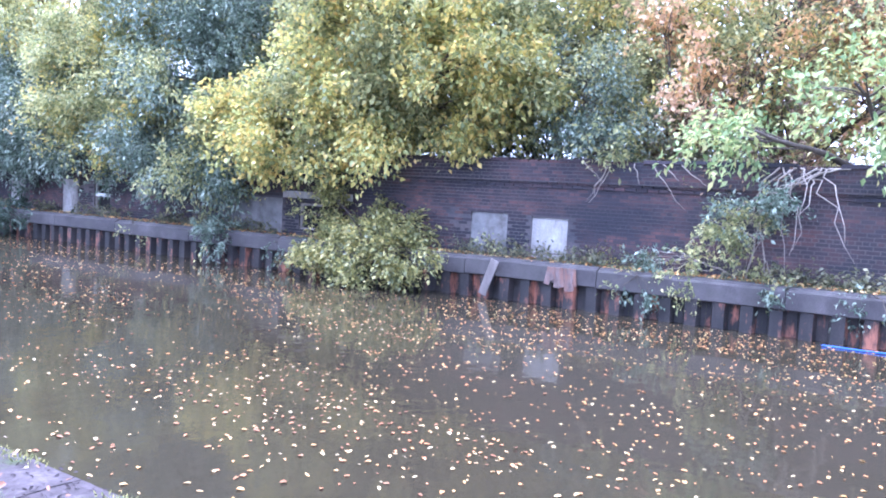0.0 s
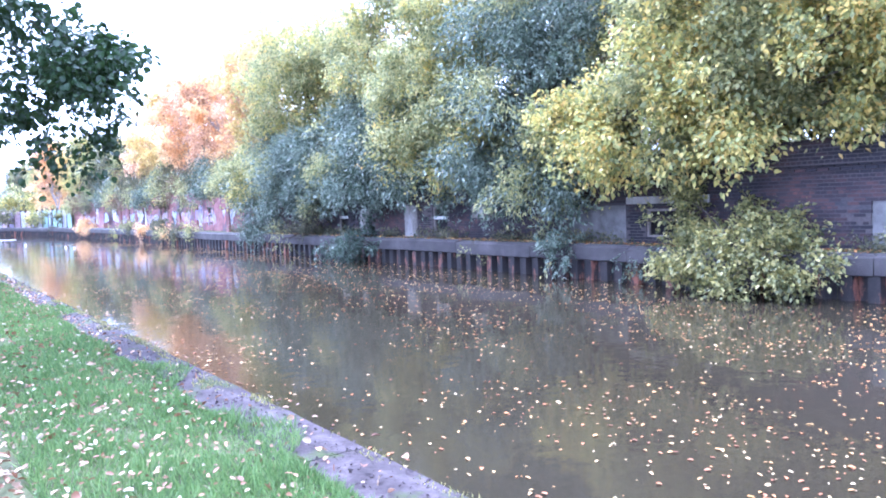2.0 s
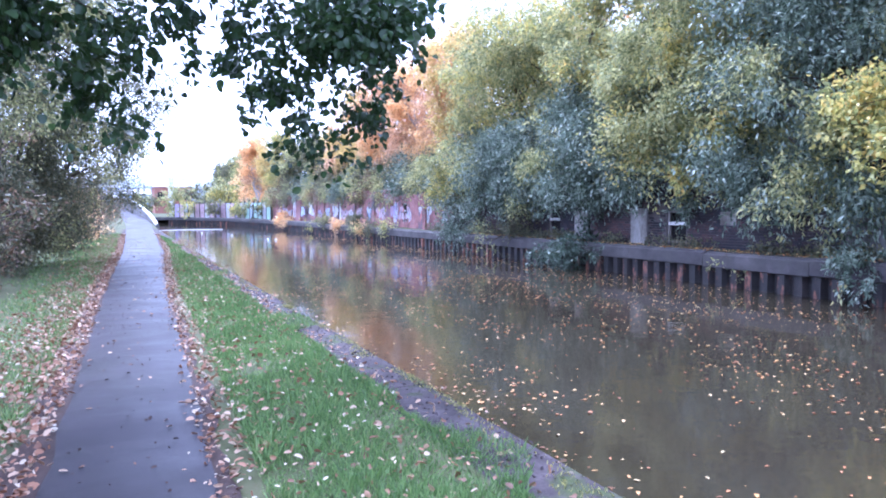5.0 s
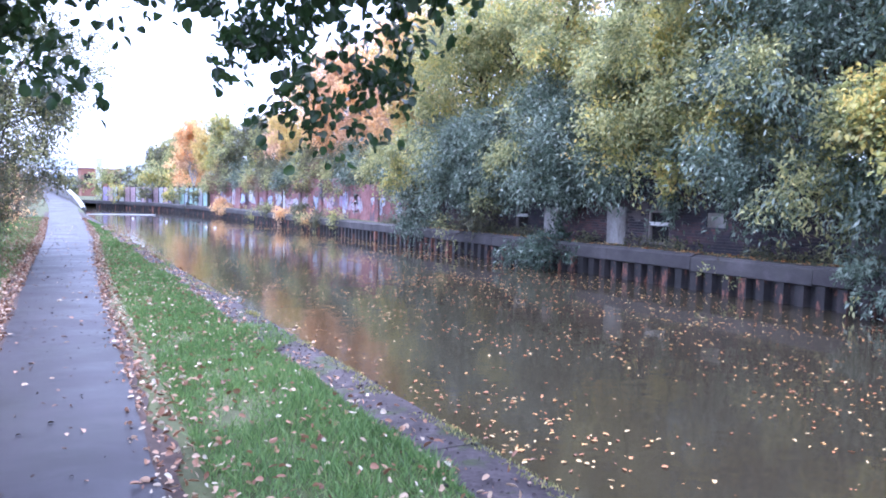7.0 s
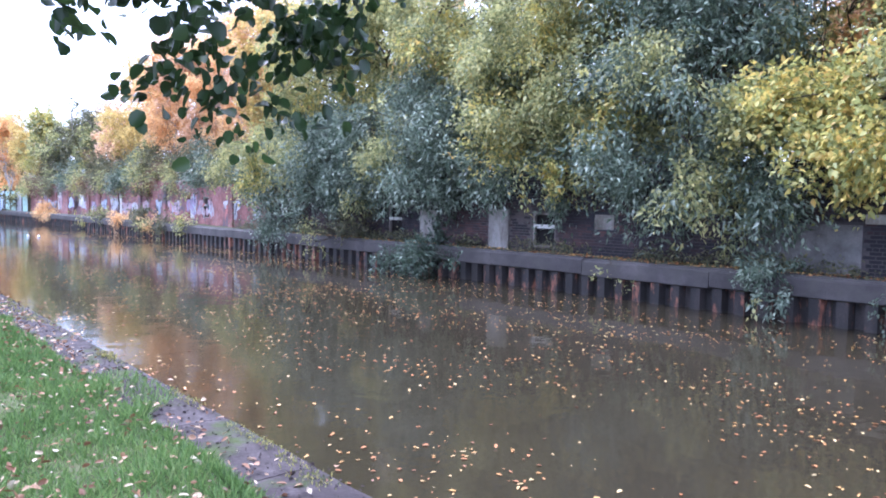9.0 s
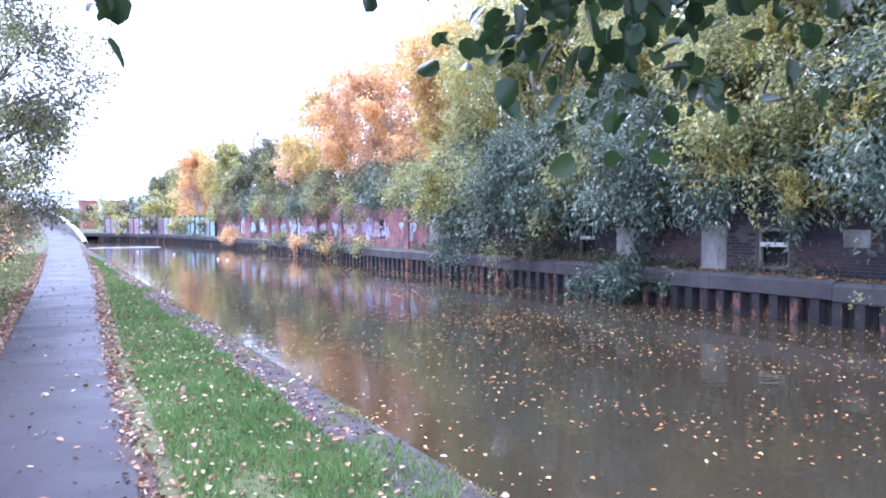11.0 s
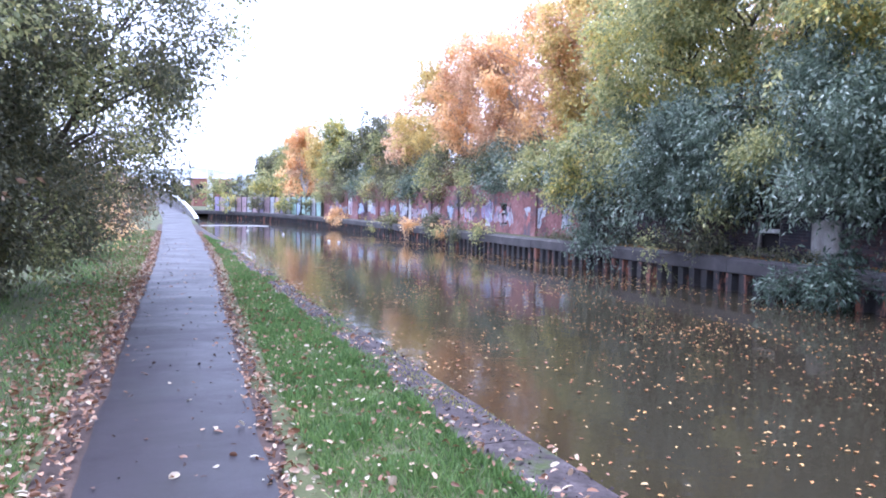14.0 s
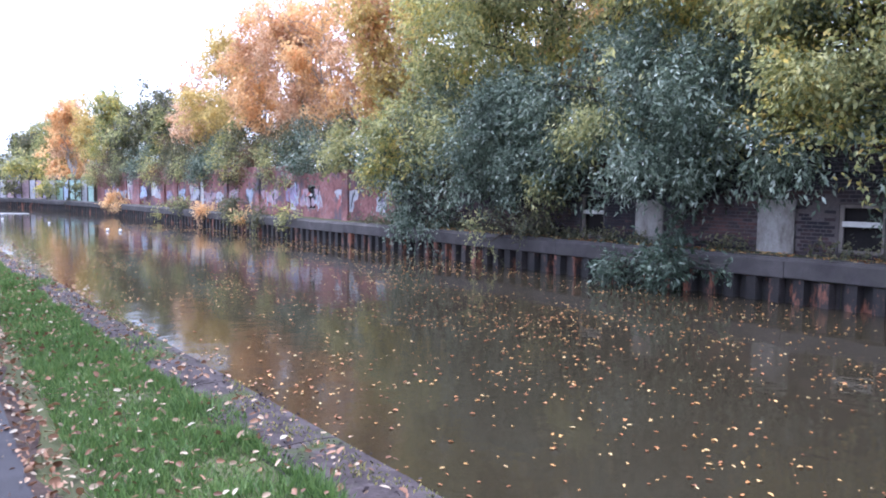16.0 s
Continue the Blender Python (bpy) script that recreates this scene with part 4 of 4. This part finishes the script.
for k, (yy, top, mt) in enumerate(BIRCHES):
    x0 = 16.7 - max(0, yy - 68) * 0.06 if yy < 96 else 16.7
    pale = mt in (LF_GOLD, LF_AMBER, LF_RUST)
    rng = random.Random(500 + k)
    mass = [(x0 - 0.5, yy, top - 1.5, 1.0, 1.1, 1.5)]
    for q in range(6):
        dz = rng.uniform(1.6, top - 4.6)
        mass.append((x0 - 0.5 + rng.uniform(-0.7, 0.9), yy + rng.uniform(-1.9, 1.9), top - dz, rng.uniform(1.0, 1.5), rng.uniform(1.0, 1.6), rng.uniform(0.9, 1.5)))
    tree("birch" if pale else "tree", "golden autumn birch with pale slender stems" if pale else "grey-green tree beyond the far wall", "tree", (x0, yy, RAISED - 0.1), mass,
         mt, 110 if yy < 60 else 70, 16, 0.16 if yy < 60 else 0.21, 0.6, 60 + k, 3, 0.075, PALEBARK, 0.55, limbs=60, group="trees along the far bank")
for k, (yy, xx, r) in enumerate(((36.5, 14.7, 1.3), (40.2, 14.5, 1.0), (46.8, 15.4, 1.2), (51.0, 14.9, 1.3), (55.0, 15.5, 1.4), (60.0, 15.2, 1.5), (67.0, 15.2, 1.6), (74.0, 15.0, 1.8))):
    tree("shrub", "grey-green shrub leaning over the graffiti wall", "shrub", (xx + 0.5, yy, 2.05), [(xx, yy, 2.7, 1.0, r * 1.4, 0.9), (xx + 0.6, yy + 1.2, 3.4, 1.1, r * 1.2, 1.0)], LF_HEDGE if k % 2 else LF_BLUE, 130, 16, 0.15, 0.45, 80 + k, 4, 0.03, twig=0.5, limbs=30, group="shrubs along the graffiti wall")
for k, (yy, mt, r) in enumerate(((43.5, LF_OLIVE, 0.3), (46.5, LF_HEDGE, 0.4), (48.3, LF_GOLD, 0.35), (49.6, LF_HEDGE, 0.95), (53.4, LF_GOLD, 0.45), (57.5, LF_HEDGE, 0.6), (61.5, LF_OLIVE, 0.6), (71.5, LF_GOLD, 1.3))):
    tree("weed", "autumn weeds growing over the quay beam", "weed", (13.95, yy, 0.28), [(13.75, yy, 0.3, 0.4, r * 1.5, 0.25 + r * 0.5)], mt, 300, 12, 0.13, 0.5, 95 + k, 3, 0.015, twig=0.35, limbs=14, group="weeds on the quay")


def bank_weeds(seed):
    """Low weeds and ivy along the foot of the wall."""
    rs = np.random.RandomState(seed)
    n = 900
    y = rs.uniform(-6, 40, n)
    keep = np.array([noise.noise(Vector((v * 0.5, 3, 1))) > -0.15 for v in y])
    y = y[keep]
    c = np.stack([rs.uniform(13.95, 14.55, len(y)), y, 0.28 + 0.05 * rs.rand(len(y))], 1)
    out = np.tile([[-0.3, 0, 0.9]], (len(y), 1))
    ob = new("weeds", sprays(rs, c, out, 14, 0.28, 0.0, 0.08, 0.6, "weeds", LF_HEDGE, 0.07))
    tagged(ob, "low green weeds along the foot of the wall", "weeds", kind="stuff")


bank_weeds(7)

# ---- towpath side ----
tree("tree", "dark alder with broad leaves overhanging the towpath", "tree", (-3.2, 11.6, 0.05),
     [(-2.4, 11.8, 5.2, 2.4, 2.6, 1.7), (1.9, 12.25, 2.32, 0.34, 0.35, 0.36), (2.1, 12.2, 2.75, 0.3, 0.3, 0.4), (1.9, 10.9, 2.95, 0.35, 0.5, 0.3), (1.9, 11.4, 3.3, 0.5, 0.7, 0.45), (1.4, 12.6, 2.95, 0.5, 0.4, 0.3), (1.05, 12.8, 2.6, 0.13, 0.2, 0.14),
      (0.3, 12.6, 2.6, 0.35, 0.35, 0.28), (-0.05, 12.7, 2.6, 0.35, 0.35, 0.35), (-0.4, 12.6, 2.5, 0.35, 0.35, 0.35), (1.2, 12.0, 3.5, 0.9, 0.8, 0.5), (0.0, 12.2, 3.4, 0.9, 0.8, 0.5), (-1.5, 11.8, 3.5, 1.1, 1.2, 0.9), (0.3, 11.9, 4.3, 1.6, 1.4, 0.7), (-0.9, 12.4, 2.8, 0.6, 0.6, 0.5)],
     LF_DARK, 420, 9, 0.075, 0.8, 111, 1, 0.14, twig=0.24, droop=0.6, limbs=90, spread=0.05, broad=True, limb_r=0.014)
tree("tree", "dark twiggy hawthorn thicket beside the path", "tree", (-2.6, 26.0, 0.05), [(-2.4, 25.8, 2.6, 2.0, 2.4, 2.4), (-1.6, 26.5, 4.4, 2.4, 2.4, 1.7), (-3.4, 23.5, 3.4, 1.8, 2.0, 2.8), (-0.2, 27.0, 4.2, 1.4, 1.4, 1.1), (-1.0, 29.0, 2.6, 1.2, 1.8, 1.2), (-2.0, 25.0, 6.2, 2.4, 2.2, 1.4)],
     LF_HEDGE, 270, 22, 0.075, 0.6, 112, 8, 0.08, twig=0.5, droop=0.1, limbs=160, spread=0.1)
tree("bush", "dense dark bramble at the thicket's foot", "bush", (-2.6, 24.5, 0.05), [(-2.6, 24.0, 1.0, 1.1, 2.4, 1.0), (-2.0, 27.0, 1.1, 1.0, 2.2, 1.1), (-2.4, 25.0, 2.2, 1.2, 2.0, 1.0)], LF_HEDGE, 260, 18, 0.075, 0.6, 113, 8, 0.02, twig=0.4, droop=0.2, limbs=90, spread=0.08)
tree("bush", "yellow and orange autumn hedge beside the path", "bush", (-1.6, 34.0, 0.05), [(-1.4, 33.5, 1.5, 0.7, 1.6, 1.1), (-1.5, 36.0, 1.2, 0.7, 1.8, 0.9)], LF_GOLD, 80, 14, 0.08, 0.6, 114, 8, 0.025, twig=0.4, limbs=80)
tree("bush", "brown and straw coloured hedge by the ramp", "bush", (-1.3, 46.0, 0.05), [(-1.6, 34.5, 1.6, 1.0, 3.0, 1.5), (-1.2, 44.0, 1.4, 0.9, 4.0, 1.3), (-1.0, 53.0, 1.4, 0.9, 5.0, 1.4)], LF_BROWN, 110, 16, 0.10, 0.5, 115, 8, 0.03, twig=0.5, limbs=80)
tree("bush", "brown twiggy bush with dry stems beside the path", "bush", (-2.7, 18.5, 0.05), [(-2.7, 17.5, 1.3, 0.9, 2.0, 1.2), (-2.6, 20.5, 1.7, 1.0, 1.8, 1.6)], LF_BROWN, 90, 14, 0.075, 0.5, 118, 9, 0.025, twig=0.4, droop=0.1, limbs=150, spread=0.1)
tree("tree", "grey-green tree behind the towpath hedge", "tree", (-4.5, 38.0, 0.1), [(-4.0, 38, 3.6, 2.2, 3.0, 2.6)], LF_HEDGE, 110, 16, 0.10, 0.5, 116, 3, 0.09, limbs=60)
tree("tree", "olive and rusty tree beside the towpath", "tree", (-5.2, 17.0, 0.1), [(-5.0, 17.5, 2.6, 1.9, 2.4, 2.2), (-4.0, 19.5, 1.4, 1.1, 1.6, 1.1)], LF_OLIVE, 110, 16, 0.10, 0.5, 117, 4, 0.06, limbs=60)


def meadow(name, label, count, x_of, y0, y1, tall, seed, material, wide=0.006, bare=-0.5):
    rs = np.random.RandomState(seed)
    y = y0 + (y1 - y0) * rs.rand(count) ** 1.5
    x = x_of(y, rs.rand(count))
    keep = np.array([noise.noise(Vector((a * 1.6, b * 1.6, 5))) > bare + 0.6 * rs.rand() - 0.3 for a, b in zip(x, y)])
    x, y = x[keep], y[keep]
    n = len(x)
    c = np.stack([x, y, np.full(n, -0.015)], 1)
    a = rs.normal(0, 0.55, (n, 3))
    a[:, 2] = 1
    h = tall * (0.45 + rs.rand(n)) * np.array([max(0.35, 1.0 + 1.1 * noise.noise(Vector((a1 * 2.3, b1 * 2.3, 7)))) for a1, b1 in zip(x, y)])
    ob = new(name, leaf_mesh(name, c, a, rs.normal(0, 1, (n, 3)), h, np.full(n, wide) * (1 + np.clip(y, 0, 40) * 0.03), material, 0.1))
    return tagged(ob, label, "grass", kind="stuff")


PY, PL, PR = [r[0] for r in PATH_ROWS], [r[1] for r in PATH_ROWS], [r[2] for r in PATH_ROWS]
EDGES = np.vectorize(near_edge)
meadow("grass", "lush green grass strip between path and coping", 185000, lambda y, f: (np.interp(y, PY, PR) + 0.24) + f * (EDGES(y) - 0.52 - np.interp(y, PY, PR) - 0.24 + 0.05 * np.sin(y * 3.1)), 0.5, 46, 0.075, 1, LF_GRASS)
meadow("grass", "rough grass verge strewn with fallen leaves", 80000, lambda y, f: np.interp(y, PY, PL) - 0.30 - 4.3 * f ** 1.4, 5, 50, 0.11, 2, LF_GRASS)


meadow("grass", "ragged grass tufts creeping over the coping", 26000, lambda y, f: EDGES(y) - 0.56 + 0.42 * f * np.clip(np.sin(y * 2.3) + np.sin(y * 0.9 + 1) - 0.55, 0, 1), 0.5, 46, 0.07, 3, LF_GRASS)


def scattered(name, label, count, xyz, size, material, seed, curl=0.3):
    rs = np.random.RandomState(seed)
    c = xyz(rs, count)
    n = len(c)
    a = rs.normal(0, 1, (n, 3))
    a[:, 2] *= curl * 0.5
    nm = rs.normal(0, curl, (n, 3))
    nm[:, 2] += 1
    s = size * (0.5 + rs.rand(n))
    ob = new(name, leaf_mesh(name, c, a, nm, s, s * (0.3 + 0.45 * rs.rand(n)), material, 0.3, True))
    return tagged(ob, label, "leaves", kind="stuff")


def drift(rs, n, x_of, y0, y1, z, power=1.2):
    y = y0 + (y1 - y0) * rs.rand(n) ** power
    return np.stack([x_of(y, rs), y, z + 0.02 * rs.rand(n)], 1)


scattered("fallen_leaves", "dry brown fallen leaves along the path edge", 3800, lambda rs, n: drift(rs, n, lambda y, r: np.interp(y, PY, PR) + 0.08 + r.normal(0, 0.075, len(y)), 2, 50, 0.012), 0.042, LF_FALLEN, 11, 0.8)
scattered("fallen_leaves", "pale and brown fallen leaves in the verge", 15000, lambda rs, n: drift(rs, n, lambda y, r: np.interp(y, PY, PL) - 0.02 - np.abs(r.normal(0, 0.55, len(y))), 4, 50, 0.04), 0.045, LF_FALLEN, 12, 0.8)
scattered("fallen_leaves", "pale fallen leaves lying in the grass", 5200, lambda rs, n: drift(rs, n, lambda y, r: np.interp(y, PY, PR) + 0.15 + r.rand(len(y)) ** 1.3 * 1.3, 1, 40, 0.045), 0.039, LF_FALLEN, 13, 0.7)
scattered("fallen_leaves", "few damp leaves on the asphalt and coping", 420, lambda rs, n: drift(rs, n, lambda y, r: np.where(r.rand(len(y)) < 0.55, np.interp(y, PY, PL) + r.rand(len(y)) * 0.9, EDGES(y) - 0.4 * r.rand(len(y))), 2, 40, 0.022), 0.045, LF_FALLEN, 14)


def on_water(rs, n):
    y = -8 + 66 * rs.rand(n * 3) ** 1.25
    x = 2.5 + 11.0 * rs.rand(n * 3)
    k = np.array([noise.noise(Vector((a * 0.5, b * 0.28, 8))) + 0.45 * noise.noise(Vector((a * 1.9, b * 1.2, 3))) for a, b in zip(x, y)])
    far = np.clip((x - 7) / 6, 0, 1) * np.clip((9 - y) / 8, 0, 1)
    keep = rs.rand(n * 3) < np.clip(0.26 + 0.7 * k + 0.45 * far, 0.04, 1)
    return np.stack([x[keep], y[keep], np.full(keep.sum(), WATER + 0.006)], 1)[:n]


scattered("floating_leaves", "orange and yellow leaves floating on the water", 18000, on_water, 0.039, LF_FLOAT, 15, 0.08)


meadow("moss", "yellow-green moss along the coping edge", 13000, lambda y, f: EDGES(y) - 0.06 - 0.1 * ((f * 37) % 1) - 0.2 * f * np.clip(np.sin(y * 1.7) + np.sin(y * 0.63 + 2) - 0.2, 0, 1), 0.5, 40, 0.022, 4, LF_BUSH, 0.008, 0.1)
scattered("litter", "dark sodden leaves and grit on the asphalt", 420, lambda rs, n: drift(rs, n, lambda y, r: np.interp(y, PY, PL) + 0.08 + r.rand(len(y)) * 0.95, 3, 45, 0.026), 0.03, LITTER, 19, 0.5)
scattered("gravel", "grit and stone chips on the coping", 3500, lambda rs, n: drift(rs, n, lambda y, r: EDGES(y) - 0.03 - 0.55 * r.rand(len(y)), 0.5, 30, -0.03), 0.022, STONE, 16, 0.9)
scattered("fallen_leaves", "brown leaves and bits lying on the coping", 800, lambda rs, n: drift(rs, n, lambda y, r: EDGES(y) - 0.08 - 0.5 * r.rand(len(y)) ** 0.6, 0.5, 35, -0.02), 0.042, LF_FALLEN, 17, 0.8)


scattered("fallen_leaves", "orange leaves lying on the concrete beam", 2200, lambda rs, n: drift(rs, n, lambda y, r: 13.75 + 0.75 * r.rand(len(y)), -2, 34, 0.295), 0.055, LF_FLOAT, 18, 0.6)


def floating_boom():
    root = thing("boom", (6, 77, WATER), "pale floating boom across the canal", "boom")
    part("float", tubes("float", [[(Vector((2.8 + 6.2 * i / 12, 77 + 1.2 * math.sin(i / 12 * 3.1), WATER + 0.01)), 0.035) for i in range(13)]], WHITEPAINT, 8), None, root)


floating_boom()


def plank():
    root = thing("plank", (13.5, 6.9, -0.5), "weathered grey plank leaning on the beam", "plank")
    bm = boxed(-0.02, 0.02, -0.09, 0.09, -0.42, 0.42, 0.008)
    bm.transform(pose(13.52, 6.92, -0.12, 24, -12, 0))
    part("board", bm, TIMBER, root)


plank()
pipe = thing("hose", (13.4, -0.5, WATER), "blue plastic pipe lying at the waterline", "pipe")
part("tube", tubes("tube", [bent(random.Random(3), (13.3, 0.7, WATER + 0.02), (13.35, -2.5, WATER + 0.03), 0.012, 0.012, 6, 0.01)], BLUEPLASTIC), None, pipe)


def hanging_vines():
    root = thing("vine", (14.3, 2.0, 2.3), "dry pale stems hanging from the wall top", "vine")
    rng = random.Random(6)
    paths = []
    for k in range(14):
        a = Vector((WX - 0.1, 1.2 + rng.gauss(0, 0.3), 2.35))
        b = Vector((13.9 + rng.uniform(-0.1, 0.3), 1.8 + rng.gauss(0, 0.8), rng.uniform(0.5, 1.5)))
        paths.append(bent(rng, a, b, 0.018, 0.005, 7, 0.1, 0.25))
    for k in range(8):
        a = Vector((WX - 0.12, 4.5 + rng.gauss(0, 0.5), 2.35))
        paths.append(bent(rng, a, a + Vector((-0.15, rng.gauss(0, 0.5), rng.uniform(-0.9, -0.3))), 0.012, 0.004, 5, 0.1))
    for one in paths:
        part("stem", tubes("stem", [one], PALEVINE, 5), None, root)


hanging_vines()


def gull(x, y):
    root = thing("float_marker", (x, y, WATER), "small white object floating on the water", "float")
    bm = bmesh.new()
    bmesh.ops.create_uvsphere(bm, u_segments=12, v_segments=8, radius=0.09)
    for v in bm.verts:
        v.co = Vector((v.co.x * 0.8 + x, v.co.y * 1.5 + y, max(v.co.z * 0.8, -0.05) + WATER + 0.05 + 0.05 * v.co.y))
    part("body", bm, FEATHER, root)


for gx, gy in ((7.5, 60), (8.6, 52), (6.0, 66), (8.9, 51)):
    gull(gx, gy)


def ridge():
    """Low wooded rise that closes the view behind the buildings; distance haze is painted into its colour."""
    n = 60
    verts, faces = [], []
    for i in range(n + 1):
        x = -140 + 260 * i / n
        h = 14.0 + 2.5 * noise.noise(Vector((x * 0.03, 1, 0))) + 1.2 * noise.noise(Vector((x * 0.15, 4, 0))) + 0.6 * noise.noise(Vector((x * 0.5, 7, 0)))
        verts += [(x, 330, 0.5), (x, 334, h * 0.7), (x, 345, h), (x, 380, 0.5)]
        if i:
            o = (i - 1) * 4
            faces += [(o + k, o + k + 1, o + k + 5, o + k + 4) for k in range(3)]
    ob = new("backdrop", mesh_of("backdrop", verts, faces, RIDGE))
    tagged(ob, "low distant wooded rise behind the buildings, coloured pale for haze", "hill", kind="structure")


ridge()


# ---- distance: buildings beyond the bend ----
def far_building(name, label, x0, x1, y0, y1, h, material, roof, windows):
    root = thing(name, (x0, y0, 0.3), label, "building")
    part("wall", boxed(x0, x1, y0, y1, 0.2, h), material, root)
    bm = bmesh.new()
    a = [bm.verts.new(p) for p in ((x0 - 0.3, y0 - 0.3, h), (x1 + 0.3, y0 - 0.3, h), (x1 + 0.3, y1, h), (x0 - 0.3, y1, h), (x0 - 0.3, (y0 + y1) / 2, h + 0.9), (x1 + 0.3, (y0 + y1) / 2, h + 0.9))]
    for f in ((0, 1, 5, 4), (2, 3, 4, 5), (0, 4, 3), (1, 2, 5), (3, 2, 1, 0)):
        bm.faces.new([a[i] for i in f])
    part("roof", bm, roof, root)
    for k in range(windows):
        w = x0 + (x1 - x0) * (k + 0.5) / windows
        # panes coloured near black for the unlit rooms behind them
        part("window", boxed(w - 0.6, w + 0.6, y0 - 0.05, y0 + 0.1, h - 2.4, h - 1.0), INSIDE_SHADE, root)


far_building("factory", "low red brick building with a pale roof", 6.4, 12.9, 150, 162, 5.4, REDBRICK, ROOFGREY, 3)
far_building("shed", "blue-grey metal shed beside the bridge", -2.0, 4.5, 126, 134, 3.6, BLUESHEET, ROOFGREY, 2)
far_building("warehouse", "wide pale grey warehouse in the haze", -30.0, 0.5, 165, 185, 5.5, ROOFGREY, ROOFGREY, 4)
tower = thing("chimney", (9.0, 147.5, 0.3), "white square chimney beside the red building", "chimney")
part("stack", boxed(8.6, 9.5, 147, 148, 0.2, 7.0, 0.05), WHITEPAINT, tower)


def far_bridge():
    root = thing("bridge", (-3, 118, 0), "low blue-grey bridge across the side arm", "bridge")
    part("deck", boxed(-14, 2.5, 118, 121, 2.6, 3.2, 0.05), BLUESHEET, root)
    part("abutment", boxed(1.5, 3.0, 117.5, 121.5, 0.1, 3.0, 0.05), GREYREND, root)
    for k in range(9):
        part("post", boxed(-14 + k * 2, -13.88 + k * 2, 118.1, 118.2, 3.2, 4.3), BLUESHEET, root)
    part("rail", boxed(-14, 2.5, 118.08, 118.22, 4.25, 4.4), BLUESHEET, root)


far_bridge()
for k, (xx, yy, r, mt) in enumerate(((3.5, 116, 1.4, LF_HEDGE), (7.5, 116, 1.8, LF_OLIVE), (10.5, 112, 2.0, LF_HEDGE), (13.5, 106, 2.2, LF_OLIVE), (0.5, 119, 1.3, LF_HEDGE), (16.0, 100, 2.6, LF_GOLD), (16.5, 118, 3.2, LF_HEDGE), (22, 130, 4.0, LF_OLIVE))):
    tree("tree", "hazy small tree on the far bank", "tree", (xx, yy, 0.25), [(xx, yy, 0.6 + r * 1.1, r, r * 1.1, r * 1.0)], mt, 60, 14, 0.28, 0.6, 130 + k, 2, 0.06, limbs=14, twig=0.7, group="trees beyond the bend")

for k, (xx, yy, r) in enumerate(((13.0, 83.5, 1.0), (12.4, 90.0, 1.1), (10.6, 97.0, 1.2), (8.2, 104.0, 1.2))):
    tree("shrub", "hazy shrub in front of the painted fence", "shrub", (xx, yy, 0.25), [(xx, yy, 1.3, 0.7, r, 1.0)], (LF_HEDGE, LF_OLIVE)[k % 2], 80, 14, 0.2, 0.6, 250 + k, 3, 0.04, limbs=14, group="shrubs at the fence")


def torn_fender():
    """A split timber fender board hanging off the beam."""
    root = thing("fender_board", (13.5, 5.4, -0.1), "split rusty brown timber hanging from the beam", "board")
    rng = random.Random(9)
    for k in range(7):
        bm = boxed(-0.012, 0.012, -0.06, 0.06, -rng.uniform(0.08, 0.34), 0.15, 0.006)
        bm.transform(pose(13.57 - 0.015 * (k % 2), 5.1 + 0.085 * k, 0.08, rng.uniform(-14, 14), rng.uniform(-8, 2), 0))
        part("splinter", bm, FENDER, root)


torn_fender()

# single bricks of the nearest stretch
for vs in NEAR_BRICKS:
    part("brick", mesh_of("brick", vs, BRICK_FACES, BRICK), None, EAST)
